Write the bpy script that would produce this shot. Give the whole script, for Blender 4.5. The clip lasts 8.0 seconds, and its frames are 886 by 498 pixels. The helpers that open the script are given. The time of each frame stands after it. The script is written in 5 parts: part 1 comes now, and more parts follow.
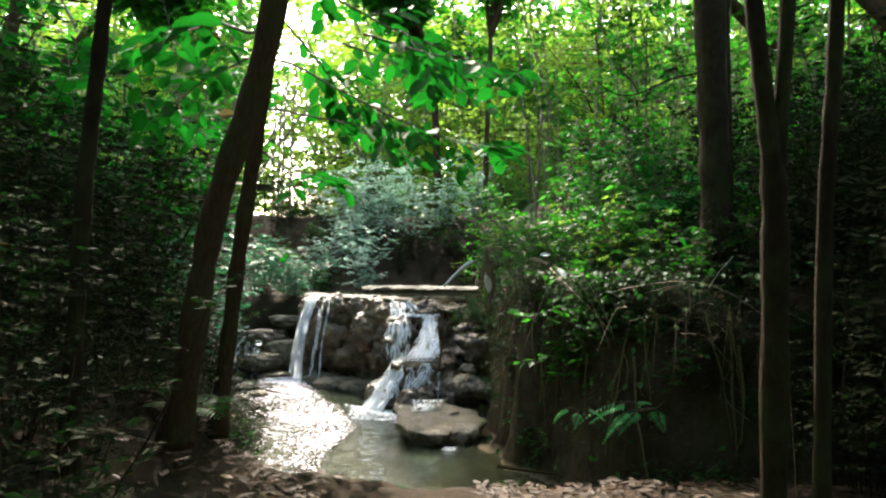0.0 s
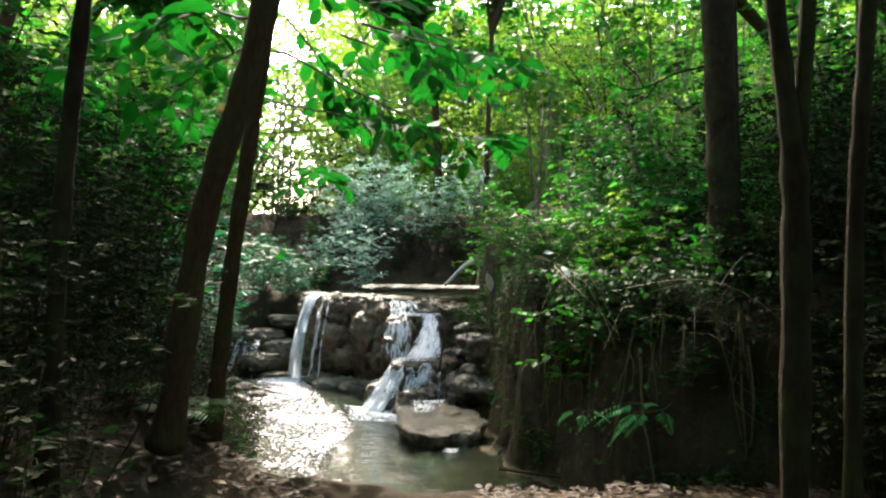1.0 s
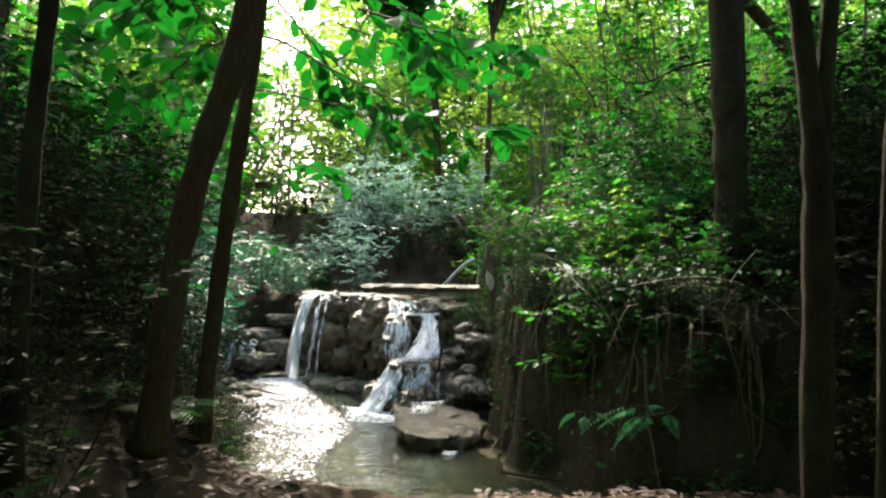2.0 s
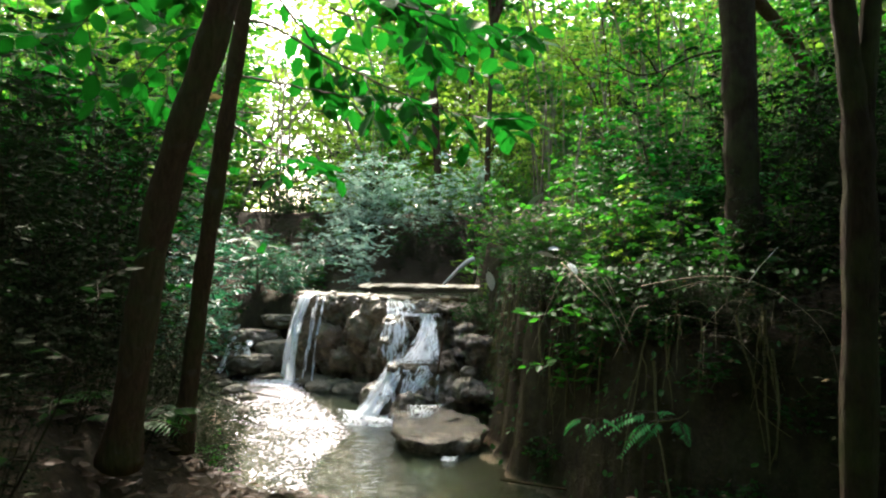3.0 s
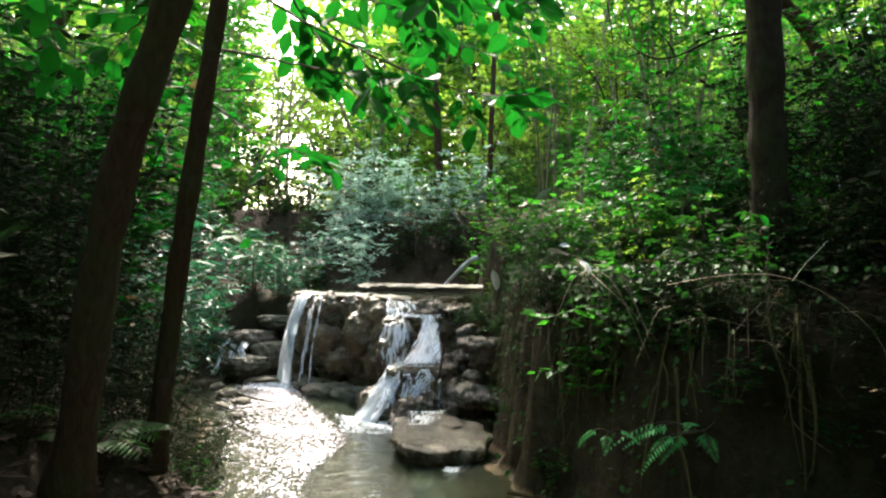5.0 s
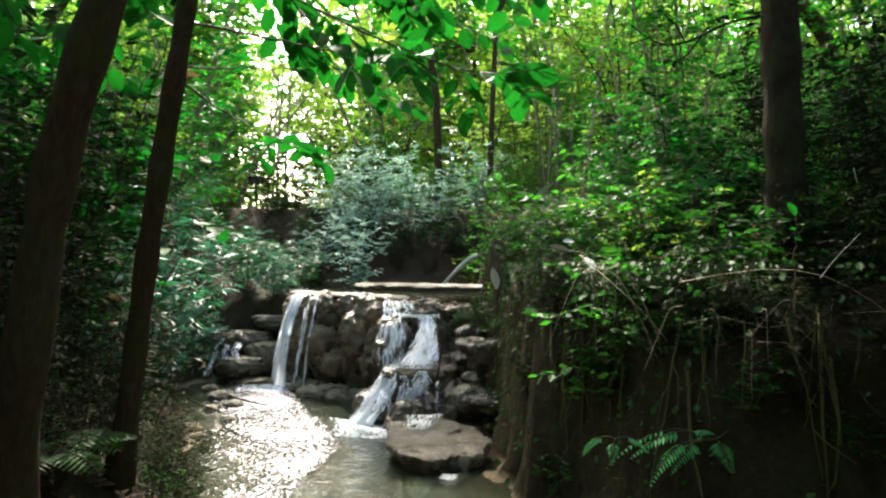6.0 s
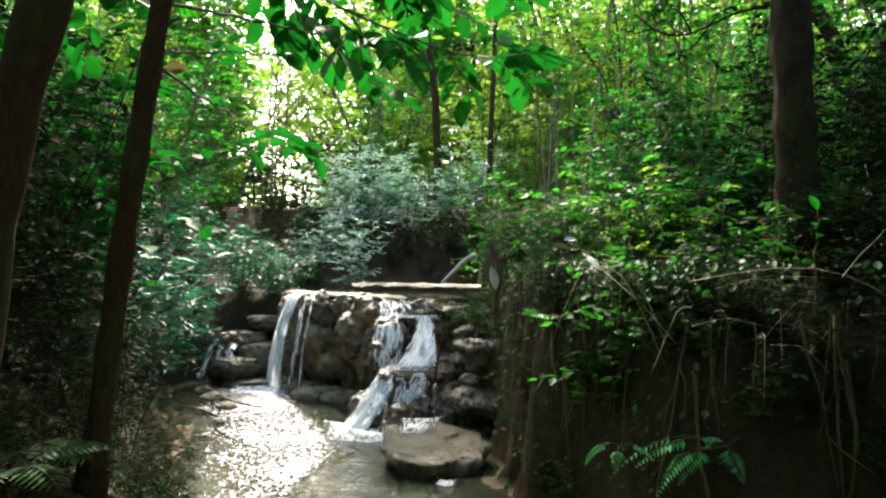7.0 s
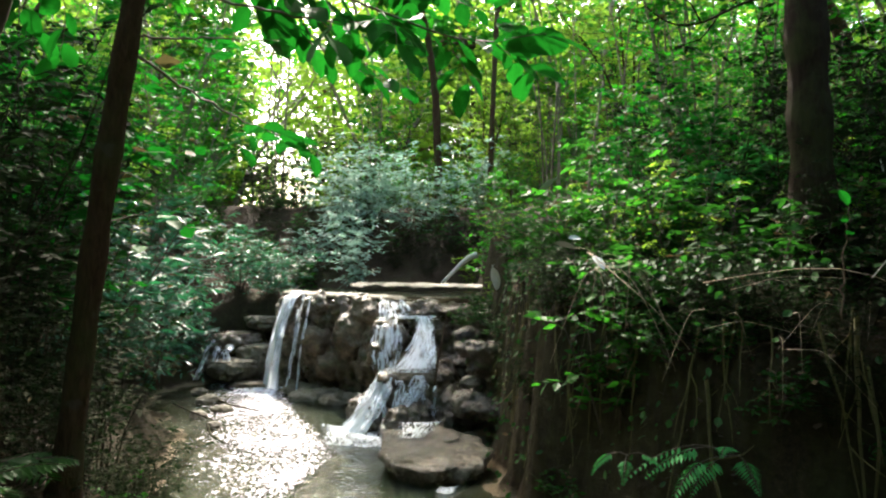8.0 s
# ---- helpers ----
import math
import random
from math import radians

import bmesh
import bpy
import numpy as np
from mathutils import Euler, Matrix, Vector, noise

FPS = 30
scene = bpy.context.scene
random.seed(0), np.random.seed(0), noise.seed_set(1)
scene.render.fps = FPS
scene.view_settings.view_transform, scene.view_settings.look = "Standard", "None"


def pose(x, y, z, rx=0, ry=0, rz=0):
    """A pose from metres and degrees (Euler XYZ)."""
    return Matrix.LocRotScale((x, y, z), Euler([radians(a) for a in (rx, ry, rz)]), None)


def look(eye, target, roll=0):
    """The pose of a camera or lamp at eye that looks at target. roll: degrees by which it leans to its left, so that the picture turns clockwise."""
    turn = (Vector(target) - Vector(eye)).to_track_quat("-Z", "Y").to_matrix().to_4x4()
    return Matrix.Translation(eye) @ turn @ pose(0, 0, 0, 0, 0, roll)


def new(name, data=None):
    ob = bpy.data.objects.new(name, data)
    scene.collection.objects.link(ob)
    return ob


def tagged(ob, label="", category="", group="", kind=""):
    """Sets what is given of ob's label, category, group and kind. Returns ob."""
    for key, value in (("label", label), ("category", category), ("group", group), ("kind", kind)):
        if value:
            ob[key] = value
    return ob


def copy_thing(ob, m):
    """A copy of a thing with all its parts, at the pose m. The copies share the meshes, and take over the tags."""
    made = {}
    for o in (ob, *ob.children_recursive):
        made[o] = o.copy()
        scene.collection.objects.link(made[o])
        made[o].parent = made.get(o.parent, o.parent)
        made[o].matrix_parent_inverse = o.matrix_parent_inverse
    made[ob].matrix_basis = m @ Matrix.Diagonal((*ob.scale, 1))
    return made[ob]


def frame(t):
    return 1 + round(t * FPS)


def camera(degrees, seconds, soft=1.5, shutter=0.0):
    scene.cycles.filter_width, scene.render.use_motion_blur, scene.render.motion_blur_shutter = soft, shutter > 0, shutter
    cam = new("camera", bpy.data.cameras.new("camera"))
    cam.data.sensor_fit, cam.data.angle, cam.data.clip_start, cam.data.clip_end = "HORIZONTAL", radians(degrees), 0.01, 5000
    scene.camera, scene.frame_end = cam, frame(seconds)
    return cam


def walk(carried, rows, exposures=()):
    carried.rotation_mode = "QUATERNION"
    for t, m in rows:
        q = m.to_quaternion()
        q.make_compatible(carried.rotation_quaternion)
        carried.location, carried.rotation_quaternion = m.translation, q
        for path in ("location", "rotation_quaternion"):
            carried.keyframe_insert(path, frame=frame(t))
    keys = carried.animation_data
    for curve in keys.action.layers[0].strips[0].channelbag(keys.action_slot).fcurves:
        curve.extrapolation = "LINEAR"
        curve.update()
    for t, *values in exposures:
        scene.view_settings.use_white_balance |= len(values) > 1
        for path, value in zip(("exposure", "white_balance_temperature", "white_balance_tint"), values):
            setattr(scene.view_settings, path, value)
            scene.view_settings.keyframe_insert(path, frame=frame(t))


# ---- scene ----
cam = camera(68.0, 8.0, soft=2.2)
PATH = [
    (0, (0.024, 0.028, 1.617), (0.014, 2.027, 1.674), 0.4),
    (0.5, (0.019, 0.074, 1.616), (0.008, 2.073, 1.671), 0.4),
    (1, (0.018, 0.139, 1.608), (0.007, 2.138, 1.663), 0.4),
    (1.5, (0.022, 0.191, 1.591), (0.009, 2.19, 1.649), 0.6),
    (3, (0.03, 0.465, 1.58), (0.019, 2.464, 1.637), 0.6),
    (3.5, (0.028, 0.548, 1.582), (0.014, 2.547, 1.637), 0.6),
    (4, (0.018, 0.635, 1.583), (0.005, 2.634, 1.64), 0.6),
    (4.5, (0.011, 0.695, 1.578), (-0.002, 2.694, 1.635), 0.6),
    (6, (0.041, 1.016, 1.545), (0.025, 3.015, 1.604), 0.7),
    (6.5, (0.051, 1.098, 1.544), (0.036, 3.097, 1.603), 0.7),
    (7, (0.057, 1.171, 1.537), (0.042, 3.17, 1.597), 0.8),
    (7.5, (0.062, 1.239, 1.534), (0.044, 3.238, 1.593), 0.8),
    (8, (0.069, 1.33, 1.544), (0.05, 3.329, 1.601), 0.7),
]
walk(cam, [(t, look(eye, target, roll)) for t, eye, target, roll in PATH], exposures=[(0, 2.53, 6900, 8), (8, 2.53, 6900, 8)])

# ---- light ----
SUN_AZ, SUN_EL = radians(-14.0), radians(45.0)   # azimuth from +y, clockwise seen from above; the sun stands ahead and to the left
world = bpy.data.worlds.new("sky")
scene.world = world
world.use_nodes = True
wn = world.node_tree.nodes
sky = wn.new("ShaderNodeTexSky")
sky.sky_type, sky.sun_disc = "NISHITA", False
sky.sun_elevation, sky.sun_rotation = SUN_EL, SUN_AZ
sky.dust_density, sky.air_density = 4.0, 1.2
wn["Background"].inputs["Strength"].default_value = 0.15
world.node_tree.links.new(sky.outputs[0], wn["Background"].inputs["Color"])
sun_data = bpy.data.lights.new("sun", "SUN")
sun_data.energy, sun_data.angle, sun_data.color = 2.75, radians(0.6), (1.0, 0.95, 0.88)
sun = new("sun", sun_data)
sun_way = Vector((math.sin(SUN_AZ) * math.cos(SUN_EL), math.cos(SUN_AZ) * math.cos(SUN_EL), math.sin(SUN_EL)))
sun.matrix_world = look(sun_way * 60, (0, 0, 0))

# ---- materials ----


class Nodes:
    """A short way to write node trees."""

    def __init__(self, name):
        self.mat = bpy.data.materials.new(name)
        self.mat.use_nodes = True
        self.tree = self.mat.node_tree
        self.tree.nodes.clear()
        self.out = self.tree.nodes.new("ShaderNodeOutputMaterial")

    def add(self, kind, op="", **ins):
        n = self.tree.nodes.new("ShaderNode" + kind)
        if kind == "Mix":
            n.data_type, n.blend_type = "RGBA", op
        elif op:
            n.operation = op
        for k, v in ins.items():
            self.set(n, k.replace("_", " "), v)
        return n

    def set(self, n, k, v):
        s = n.inputs[int(k)] if k.isdigit() else n.inputs[k]
        if isinstance(v, bpy.types.NodeSocket):
            self.tree.links.new(v, s)
        else:
            s.default_value = v

    def ramp(self, fac, stops):
        n = self.add("ValToRGB")
        self.tree.links.new(fac, n.inputs[0])
        el = n.color_ramp.elements
        while len(el) < len(stops):
            el.new(0.5)
        for e, (p, c) in zip(el, stops):
            e.position, e.color = p, (*c, 1) if len(c) == 3 else c
        return n.outputs[0]

    def noise(self, scale, detail=5.0, rough=0.6, vec=None, dist=0.0):
        n = self.add("TexNoise", Scale=scale, Detail=detail, Roughness=rough, Distortion=dist)
        self.tree.links.new(vec or self.coord(), n.inputs["Vector"])
        return n.outputs["Fac"]

    def coord(self):
        return self.add("NewGeometry").outputs["Position"]

    def mixc(self, fac, a, b, blend="MIX"):
        n = self.add("Mix", blend)
        for sock, v in ((n.inputs[0], fac), (n.inputs[6], a), (n.inputs[7], b)):
            if isinstance(v, bpy.types.NodeSocket):
                self.tree.links.new(v, sock)
            else:
                sock.default_value = (*v, 1) if isinstance(v, tuple) and len(v) == 3 else v
        return n.outputs[2]

    def maths(self, op, a, b=0.0):
        n = self.add("Math", op)
        self.set(n, "0", a)
        self.set(n, "1", b)
        return n.outputs[0]

    def bump(self, height, strength=0.5, dist=0.02):
        return self.add("Bump", Strength=strength, Distance=dist, Height=height).outputs[0]

    def done(self, shader):
        self.tree.links.new(shader, self.out.inputs["Surface"])
        return self.mat


def leaf_material(name, dark, light, glow, through_share=0.45, rough=0.42, dead=0.03, sheen=0.25, spread=0.65):
    n = Nodes(name)
    isle = n.add("NewGeometry").outputs["Random Per Island"]
    ob = n.add("ObjectInfo").outputs["Random"]
    k = n.maths("FRACT", n.maths("ADD", isle, ob))
    patch = n.noise(1.3, 2.0)
    k2 = n.maths("ADD", n.maths("MULTIPLY", k, 0.7), n.maths("MULTIPLY", n.maths("SUBTRACT", patch, 0.3), 0.6))
    base = n.ramp(k2, [(0.0, dark), (0.85, light), (1.0, light)])
    spot = n.noise(60.0, 3.0)
    base = n.mixc(n.ramp(spot, [(0.55, (0, 0, 0)), (0.8, (0.5, 0.5, 0.5))]), base, tuple(c * 0.6 for c in dark))
    gone = n.ramp(isle, [(1.0 - dead - 0.005, (0, 0, 0)), (1.0 - dead, (1, 1, 1))])
    base = n.mixc(gone, base, (0.15, 0.105, 0.055))
    p = n.add("BsdfPrincipled", Base_Color=base, Roughness=rough)
    p.inputs["Specular IOR Level"].default_value = sheen
    n.tree.links.new(n.bump(n.noise(25.0, 3.0), 0.25, 0.01), p.inputs["Normal"])
    tcol = n.mixc(gone, n.mixc(n.maths("MULTIPLY", k2, 0.8), tuple(c * spread for c in glow), glow), (0.09, 0.06, 0.025))
    t = n.add("BsdfTranslucent", Color=tcol)
    m = n.add("MixShader")
    m.inputs[0].default_value = through_share
    n.tree.links.new(p.outputs[0], m.inputs[1])
    n.tree.links.new(t.outputs[0], m.inputs[2])
    return n.done(m.outputs[0])


def bark_material(name, dark, light, moss=0.25, lichen=(0.2, 0.19, 0.16)):
    n = Nodes(name)
    co = n.add("TexCoord").outputs["Object"]
    mp = n.add("Mapping")
    mp.inputs["Scale"].default_value = (1, 1, 0.25)
    n.tree.links.new(co, mp.inputs["Vector"])
    fine = n.noise(70.0, 8.0, 0.7, mp.outputs[0], 0.6)
    wide = n.noise(5.0, 4.0, 0.6, co)
    c = n.ramp(fine, [(0.25, dark), (0.7, light)])
    c = n.mixc(n.ramp(wide, [(0.45, (0, 0, 0)), (0.62, (moss * 2, moss * 2, moss * 2))]), c, (0.045, 0.06, 0.018))
    c = n.mixc(n.ramp(n.noise(16.0, 3.0, 0.5, co), [(0.62, (0, 0, 0)), (0.7, (0.5, 0.5, 0.5))]), c, lichen)
    p = n.add("BsdfPrincipled", Base_Color=c, Roughness=0.9)
    p.inputs["Specular IOR Level"].default_value = 0.08
    n.tree.links.new(n.bump(fine, 0.9, 0.015), p.inputs["Normal"])
    return n.done(p.outputs[0])


def rock_material(name, dark, mid, light, wet=0.3, moss=0.0, dry=0.75):
    n = Nodes(name)
    co = n.coord()
    big = n.noise(2.2, 6.0, 0.65, co)
    fine = n.noise(24.0, 8.0, 0.7, co)
    v = n.add("TexVoronoi", Scale=9.0)
    n.tree.links.new(co, v.inputs["Vector"])
    mixv = n.maths("ADD", n.maths("MULTIPLY", big, 0.65), n.maths("MULTIPLY", fine, 0.35))
    c = n.ramp(mixv, [(0.33, dark), (0.5, mid), (0.66, light)])
    c = n.mixc(n.ramp(n.noise(5.0, 5.0, 0.6, co), [(0.52, (0, 0, 0)), (0.66, (moss, moss, moss))]), c, (0.04, 0.055, 0.015))
    p = n.add("BsdfPrincipled", Base_Color=c)
    n.tree.links.new(n.ramp(big, [(0.35, (wet, wet, wet)), (0.7, (dry, dry, dry))]), p.inputs["Roughness"])
    h = n.maths("ADD", fine, n.maths("MULTIPLY", v.outputs["Distance"], 0.5))
    n.tree.links.new(n.bump(h, 0.8, 0.03), p.inputs["Normal"])
    return n.done(p.outputs[0])


def soil_material():
    n = Nodes("forest_soil")
    co = n.coord()
    big = n.noise(1.1, 5.0, 0.6, co)
    fine = n.noise(38.0, 8.0, 0.75, co)
    c = n.ramp(fine, [(0.3, (0.012, 0.008, 0.005)), (0.55, (0.042, 0.027, 0.015)), (0.75, (0.1, 0.066, 0.036))])
    c = n.mixc(n.ramp(big, [(0.5, (0, 0, 0)), (0.66, (0.6, 0.6, 0.6))]), c, (0.05, 0.055, 0.02))
    low = n.add("SeparateXYZ")
    n.tree.links.new(co, low.inputs[0])
    away = n.maths("MULTIPLY", n.maths("MAXIMUM", n.maths("SUBTRACT", 4.8, low.outputs["Y"]), 0.0), 0.6)
    level = n.maths("ADD", n.maths("ADD", low.outputs["Z"], away), n.maths("MULTIPLY", n.noise(3.0, 4.0, 0.6, co), 0.15))
    sandy = n.ramp(level, [(0.0, (1, 1, 1)), (0.08, (1, 1, 1)), (0.13, (0, 0, 0))])
    sand = n.ramp(n.noise(60.0, 6.0, 0.7, co), [(0.3, (0.14, 0.10, 0.06)), (0.7, (0.32, 0.25, 0.16))])
    silt = n.ramp(n.noise(14.0, 6.0, 0.7, co), [(0.35, (0.035, 0.036, 0.018)), (0.6, (0.09, 0.085, 0.045)), (0.75, (0.2, 0.17, 0.1))])
    deep = n.add("MapRange")
    n.tree.links.new(n.maths("ADD", low.outputs["Z"], n.maths("MULTIPLY", big, 0.1)), deep.inputs["Value"])
    for k, v in (("From Min", -0.2), ("From Max", -0.1), ("To Min", 1.0), ("To Max", 0.0)):
        deep.inputs[k].default_value = v
    sand = n.mixc(deep.outputs[0], sand, silt)
    c = n.mixc(sandy, c, sand)
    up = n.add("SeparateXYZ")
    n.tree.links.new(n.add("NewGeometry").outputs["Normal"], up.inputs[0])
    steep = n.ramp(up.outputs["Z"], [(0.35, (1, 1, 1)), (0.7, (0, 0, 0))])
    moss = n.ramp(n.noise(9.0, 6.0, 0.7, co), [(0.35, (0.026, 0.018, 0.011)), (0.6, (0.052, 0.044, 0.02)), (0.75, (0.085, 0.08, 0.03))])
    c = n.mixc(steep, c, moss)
    p = n.add("BsdfPrincipled", Base_Color=c, Roughness=0.9)
    p.inputs["Specular IOR Level"].default_value = 0.15
    n.tree.links.new(n.bump(fine, 0.8, 0.04), p.inputs["Normal"])
    return n.done(p.outputs[0])


def water_material():
    n = Nodes("stream_water")
    co = n.coord()
    mp = n.add("Mapping")
    mp.inputs["Rotation"].default_value = (0, 0, radians(20))
    mp.inputs["Scale"].default_value = (1.0, 1.7, 1.0)
    n.tree.links.new(co, mp.inputs["Vector"])
    a = n.noise(9.0, 3.0, 0.5, mp.outputs[0], 0.8)
    fine = n.noise(34.0, 2.0, 0.5, mp.outputs[0], 0.4)
    b = n.noise(2.0, 2.0, 0.5, co)
    sep = n.add("SeparateXYZ")
    n.tree.links.new(co, sep.inputs[0])
    run = n.maths("ADD", sep.outputs["X"], n.maths("ADD", n.maths("MULTIPLY", n.maths("SUBTRACT", sep.outputs["Y"], 6.4), 0.37), n.maths("MULTIPLY", b, 0.5)))
    lively = n.add("MapRange")
    n.tree.links.new(run, lively.inputs["Value"])
    for k, v in (("From Min", -0.75), ("From Max", -0.25), ("To Min", 0.75), ("To Max", 0.16)):
        lively.inputs[k].default_value = v
    h = n.maths("MULTIPLY", n.maths("ADD", n.maths("ADD", a, n.maths("MULTIPLY", fine, 0.25)), n.maths("MULTIPLY", b, 0.6)), lively.outputs[0])
    nor = n.bump(h, 0.9, 0.05)
    clear = n.add("BsdfTransparent", Color=(0.46, 0.50, 0.36, 1))
    murk = n.add("BsdfDiffuse", Color=(0.045, 0.06, 0.04, 1))
    m1 = n.add("MixShader")
    m1.inputs[0].default_value = 0.37
    n.tree.links.new(clear.outputs[0], m1.inputs[1])
    n.tree.links.new(murk.outputs[0], m1.inputs[2])
    gl = n.add("BsdfGlossy", Color=(1, 1, 1, 1), Roughness=0.03)
    n.tree.links.new(nor, gl.inputs["Normal"])
    fr = n.add("Fresnel", IOR=1.3)
    n.tree.links.new(nor, fr.inputs["Normal"])
    m2 = n.add("MixShader")
    n.tree.links.new(fr.outputs[0], m2.inputs[0])
    n.tree.links.new(m1.outputs[0], m2.inputs[1])
    n.tree.links.new(gl.outputs[0], m2.inputs[2])
    return n.done(m2.outputs[0])


def falls_material(name, low, high):
    """White falling water: streaks along the fall, with clear gaps."""
    n = Nodes(name)
    uv = n.add("UVMap").outputs[0]
    mp = n.add("Mapping")
    mp.inputs["Scale"].default_value = (46.0, 3.2, 1.0)
    n.tree.links.new(uv, mp.inputs["Vector"])
    s = n.noise(1.0, 6.0, 0.65, mp.outputs[0], 0.5)
    s2 = n.noise(9.0, 4.0, 0.6)
    f = n.maths("ADD", n.maths("MULTIPLY", s, 0.75), n.maths("MULTIPLY", s2, 0.25))
    side = n.add("SeparateXYZ")
    ed = n.add("UVMap")
    ed.uv_map = "edge"
    n.tree.links.new(ed.outputs[0], side.inputs[0])
    rim = n.maths("MULTIPLY", n.maths("ABSOLUTE", n.maths("SUBTRACT", side.outputs["X"], 0.5)), 2.0)
    f = n.maths("SUBTRACT", f, n.maths("MULTIPLY", n.maths("POWER", rim, 4.0), 0.22))
    a = n.ramp(f, [(low, (0.0, 0.0, 0.0)), (high, (0.96, 0.96, 0.96))])
    p = n.add("BsdfPrincipled", Base_Color=(0.86, 0.93, 1.0, 1), Roughness=0.25)
    tl = n.add("BsdfTranslucent", Color=(0.86, 0.93, 1.0, 1))
    mm = n.add("MixShader")
    mm.inputs[0].default_value = 0.5
    n.tree.links.new(p.outputs[0], mm.inputs[1])
    n.tree.links.new(tl.outputs[0], mm.inputs[2])
    n.tree.links.new(n.bump(f, 0.35, 0.02), p.inputs["Normal"])
    t = n.add("BsdfTransparent")
    m = n.add("MixShader")
    n.tree.links.new(a, m.inputs[0])
    n.tree.links.new(t.outputs[0], m.inputs[1])
    n.tree.links.new(mm.outputs[0], m.inputs[2])
    return n.done(m.outputs[0])


def glitter_material():
    """Sun glitter painted as white flecks where the current riffles the shallow bed."""
    n = Nodes("riffle")
    mp = n.add("Mapping")
    mp.inputs["Scale"].default_value = (31.0, 21.0, 1.0)
    mp.inputs["Rotation"].default_value = (0, 0, radians(-18))
    n.tree.links.new(n.coord(), mp.inputs["Vector"])
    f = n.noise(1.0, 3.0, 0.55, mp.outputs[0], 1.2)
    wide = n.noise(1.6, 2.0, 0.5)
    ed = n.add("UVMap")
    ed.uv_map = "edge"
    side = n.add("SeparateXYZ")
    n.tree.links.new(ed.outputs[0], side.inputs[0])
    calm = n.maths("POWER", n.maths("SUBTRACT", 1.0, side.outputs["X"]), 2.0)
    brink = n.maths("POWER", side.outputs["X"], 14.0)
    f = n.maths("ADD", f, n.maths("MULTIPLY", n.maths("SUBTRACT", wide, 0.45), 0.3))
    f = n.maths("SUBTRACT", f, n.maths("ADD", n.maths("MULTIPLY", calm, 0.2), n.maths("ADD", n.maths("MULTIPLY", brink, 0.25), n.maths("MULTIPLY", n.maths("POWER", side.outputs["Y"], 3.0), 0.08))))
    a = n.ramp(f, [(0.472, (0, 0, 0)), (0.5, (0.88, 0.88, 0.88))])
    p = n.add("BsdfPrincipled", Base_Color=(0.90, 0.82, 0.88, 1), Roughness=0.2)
    n.tree.links.new(n.bump(f, 0.8, 0.03), p.inputs["Normal"])
    t = n.add("BsdfTransparent")
    m = n.add("MixShader")
    n.tree.links.new(a, m.inputs[0])
    n.tree.links.new(t.outputs[0], m.inputs[1])
    n.tree.links.new(p.outputs[0], m.inputs[2])
    return n.done(m.outputs[0])


def plain_material(name, a, b, scale=20.0, rough=0.8):
    n = Nodes(name)
    f = n.noise(scale, 6.0, 0.65, n.add("TexCoord").outputs["Object"])
    isle = n.add("NewGeometry").outputs["Random Per Island"]
    k = n.maths("ADD", n.maths("MULTIPLY", f, 0.7), n.maths("MULTIPLY", isle, 0.4))
    c = n.ramp(k, [(0.3, a), (0.75, b)])
    p = n.add("BsdfPrincipled", Base_Color=c, Roughness=rough)
    n.tree.links.new(n.bump(f, 0.6, 0.01), p.inputs["Normal"])
    return n.done(p.outputs[0])


LEAF_BROAD = leaf_material("broad_leaf", (0.012, 0.060, 0.010), (0.030, 0.13, 0.018), (0.012, 0.27, 0.02), 0.36, 0.6, sheen=0.06, spread=0.3)
LEAF_BUSH = leaf_material("bush_leaf", (0.010, 0.045, 0.010), (0.045, 0.14, 0.018), (0.07, 0.40, 0.03), 0.5, 0.55, 0.03, 0.13, 0.4)
LEAF_PALE = leaf_material("pale_leaf", (0.08, 0.16, 0.12), (0.36, 0.5, 0.43), (0.30, 0.56, 0.40), 0.42, 0.42, 0.01, 0.35)
LEAF_LANCE = leaf_material("lance_leaf", (0.018, 0.065, 0.042), (0.085, 0.19, 0.14), (0.03, 0.24, 0.08), 0.36, 0.42, 0.01, 0.3)
LEAF_GROUND = leaf_material("ground_leaf", (0.010, 0.034, 0.009), (0.035, 0.095, 0.016), (0.04, 0.22, 0.02), 0.36, 0.55, 0.05, 0.15, 0.4)
LEAF_CROWN = leaf_material("crown_leaf", (0.010, 0.05, 0.01), (0.03, 0.12, 0.015), (0.03, 0.32, 0.015), 0.42, 0.55, 0.02, 0.2)
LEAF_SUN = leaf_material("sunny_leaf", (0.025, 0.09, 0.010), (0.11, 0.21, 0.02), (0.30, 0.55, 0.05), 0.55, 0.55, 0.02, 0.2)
# Near-black leaves: the undergrowth's shade is put into their colour.
LEAF_SHADED = leaf_material("shaded_leaf", (0.014, 0.014, 0.008), (0.030, 0.036, 0.016), (0.012, 0.05, 0.010), 0.2, 0.75, 0.0, 0.03)
FERN_GREEN = leaf_material("fern_leaf", (0.03, 0.15, 0.045), (0.06, 0.27, 0.075), (0.06, 0.42, 0.08), 0.4, 0.6, 0.0, 0.08)
LITTER = leaf_material("fallen_leaf", (0.018, 0.010, 0.005), (0.08, 0.046, 0.025), (0.10, 0.05, 0.02), 0.2, 0.6, 0.0, 0.2)
BARK = bark_material("brown_bark", (0.017, 0.009, 0.005), (0.085, 0.047, 0.026), 0.22, (0.075, 0.06, 0.045))
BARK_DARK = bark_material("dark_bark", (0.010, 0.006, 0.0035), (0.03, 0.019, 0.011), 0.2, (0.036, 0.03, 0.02))
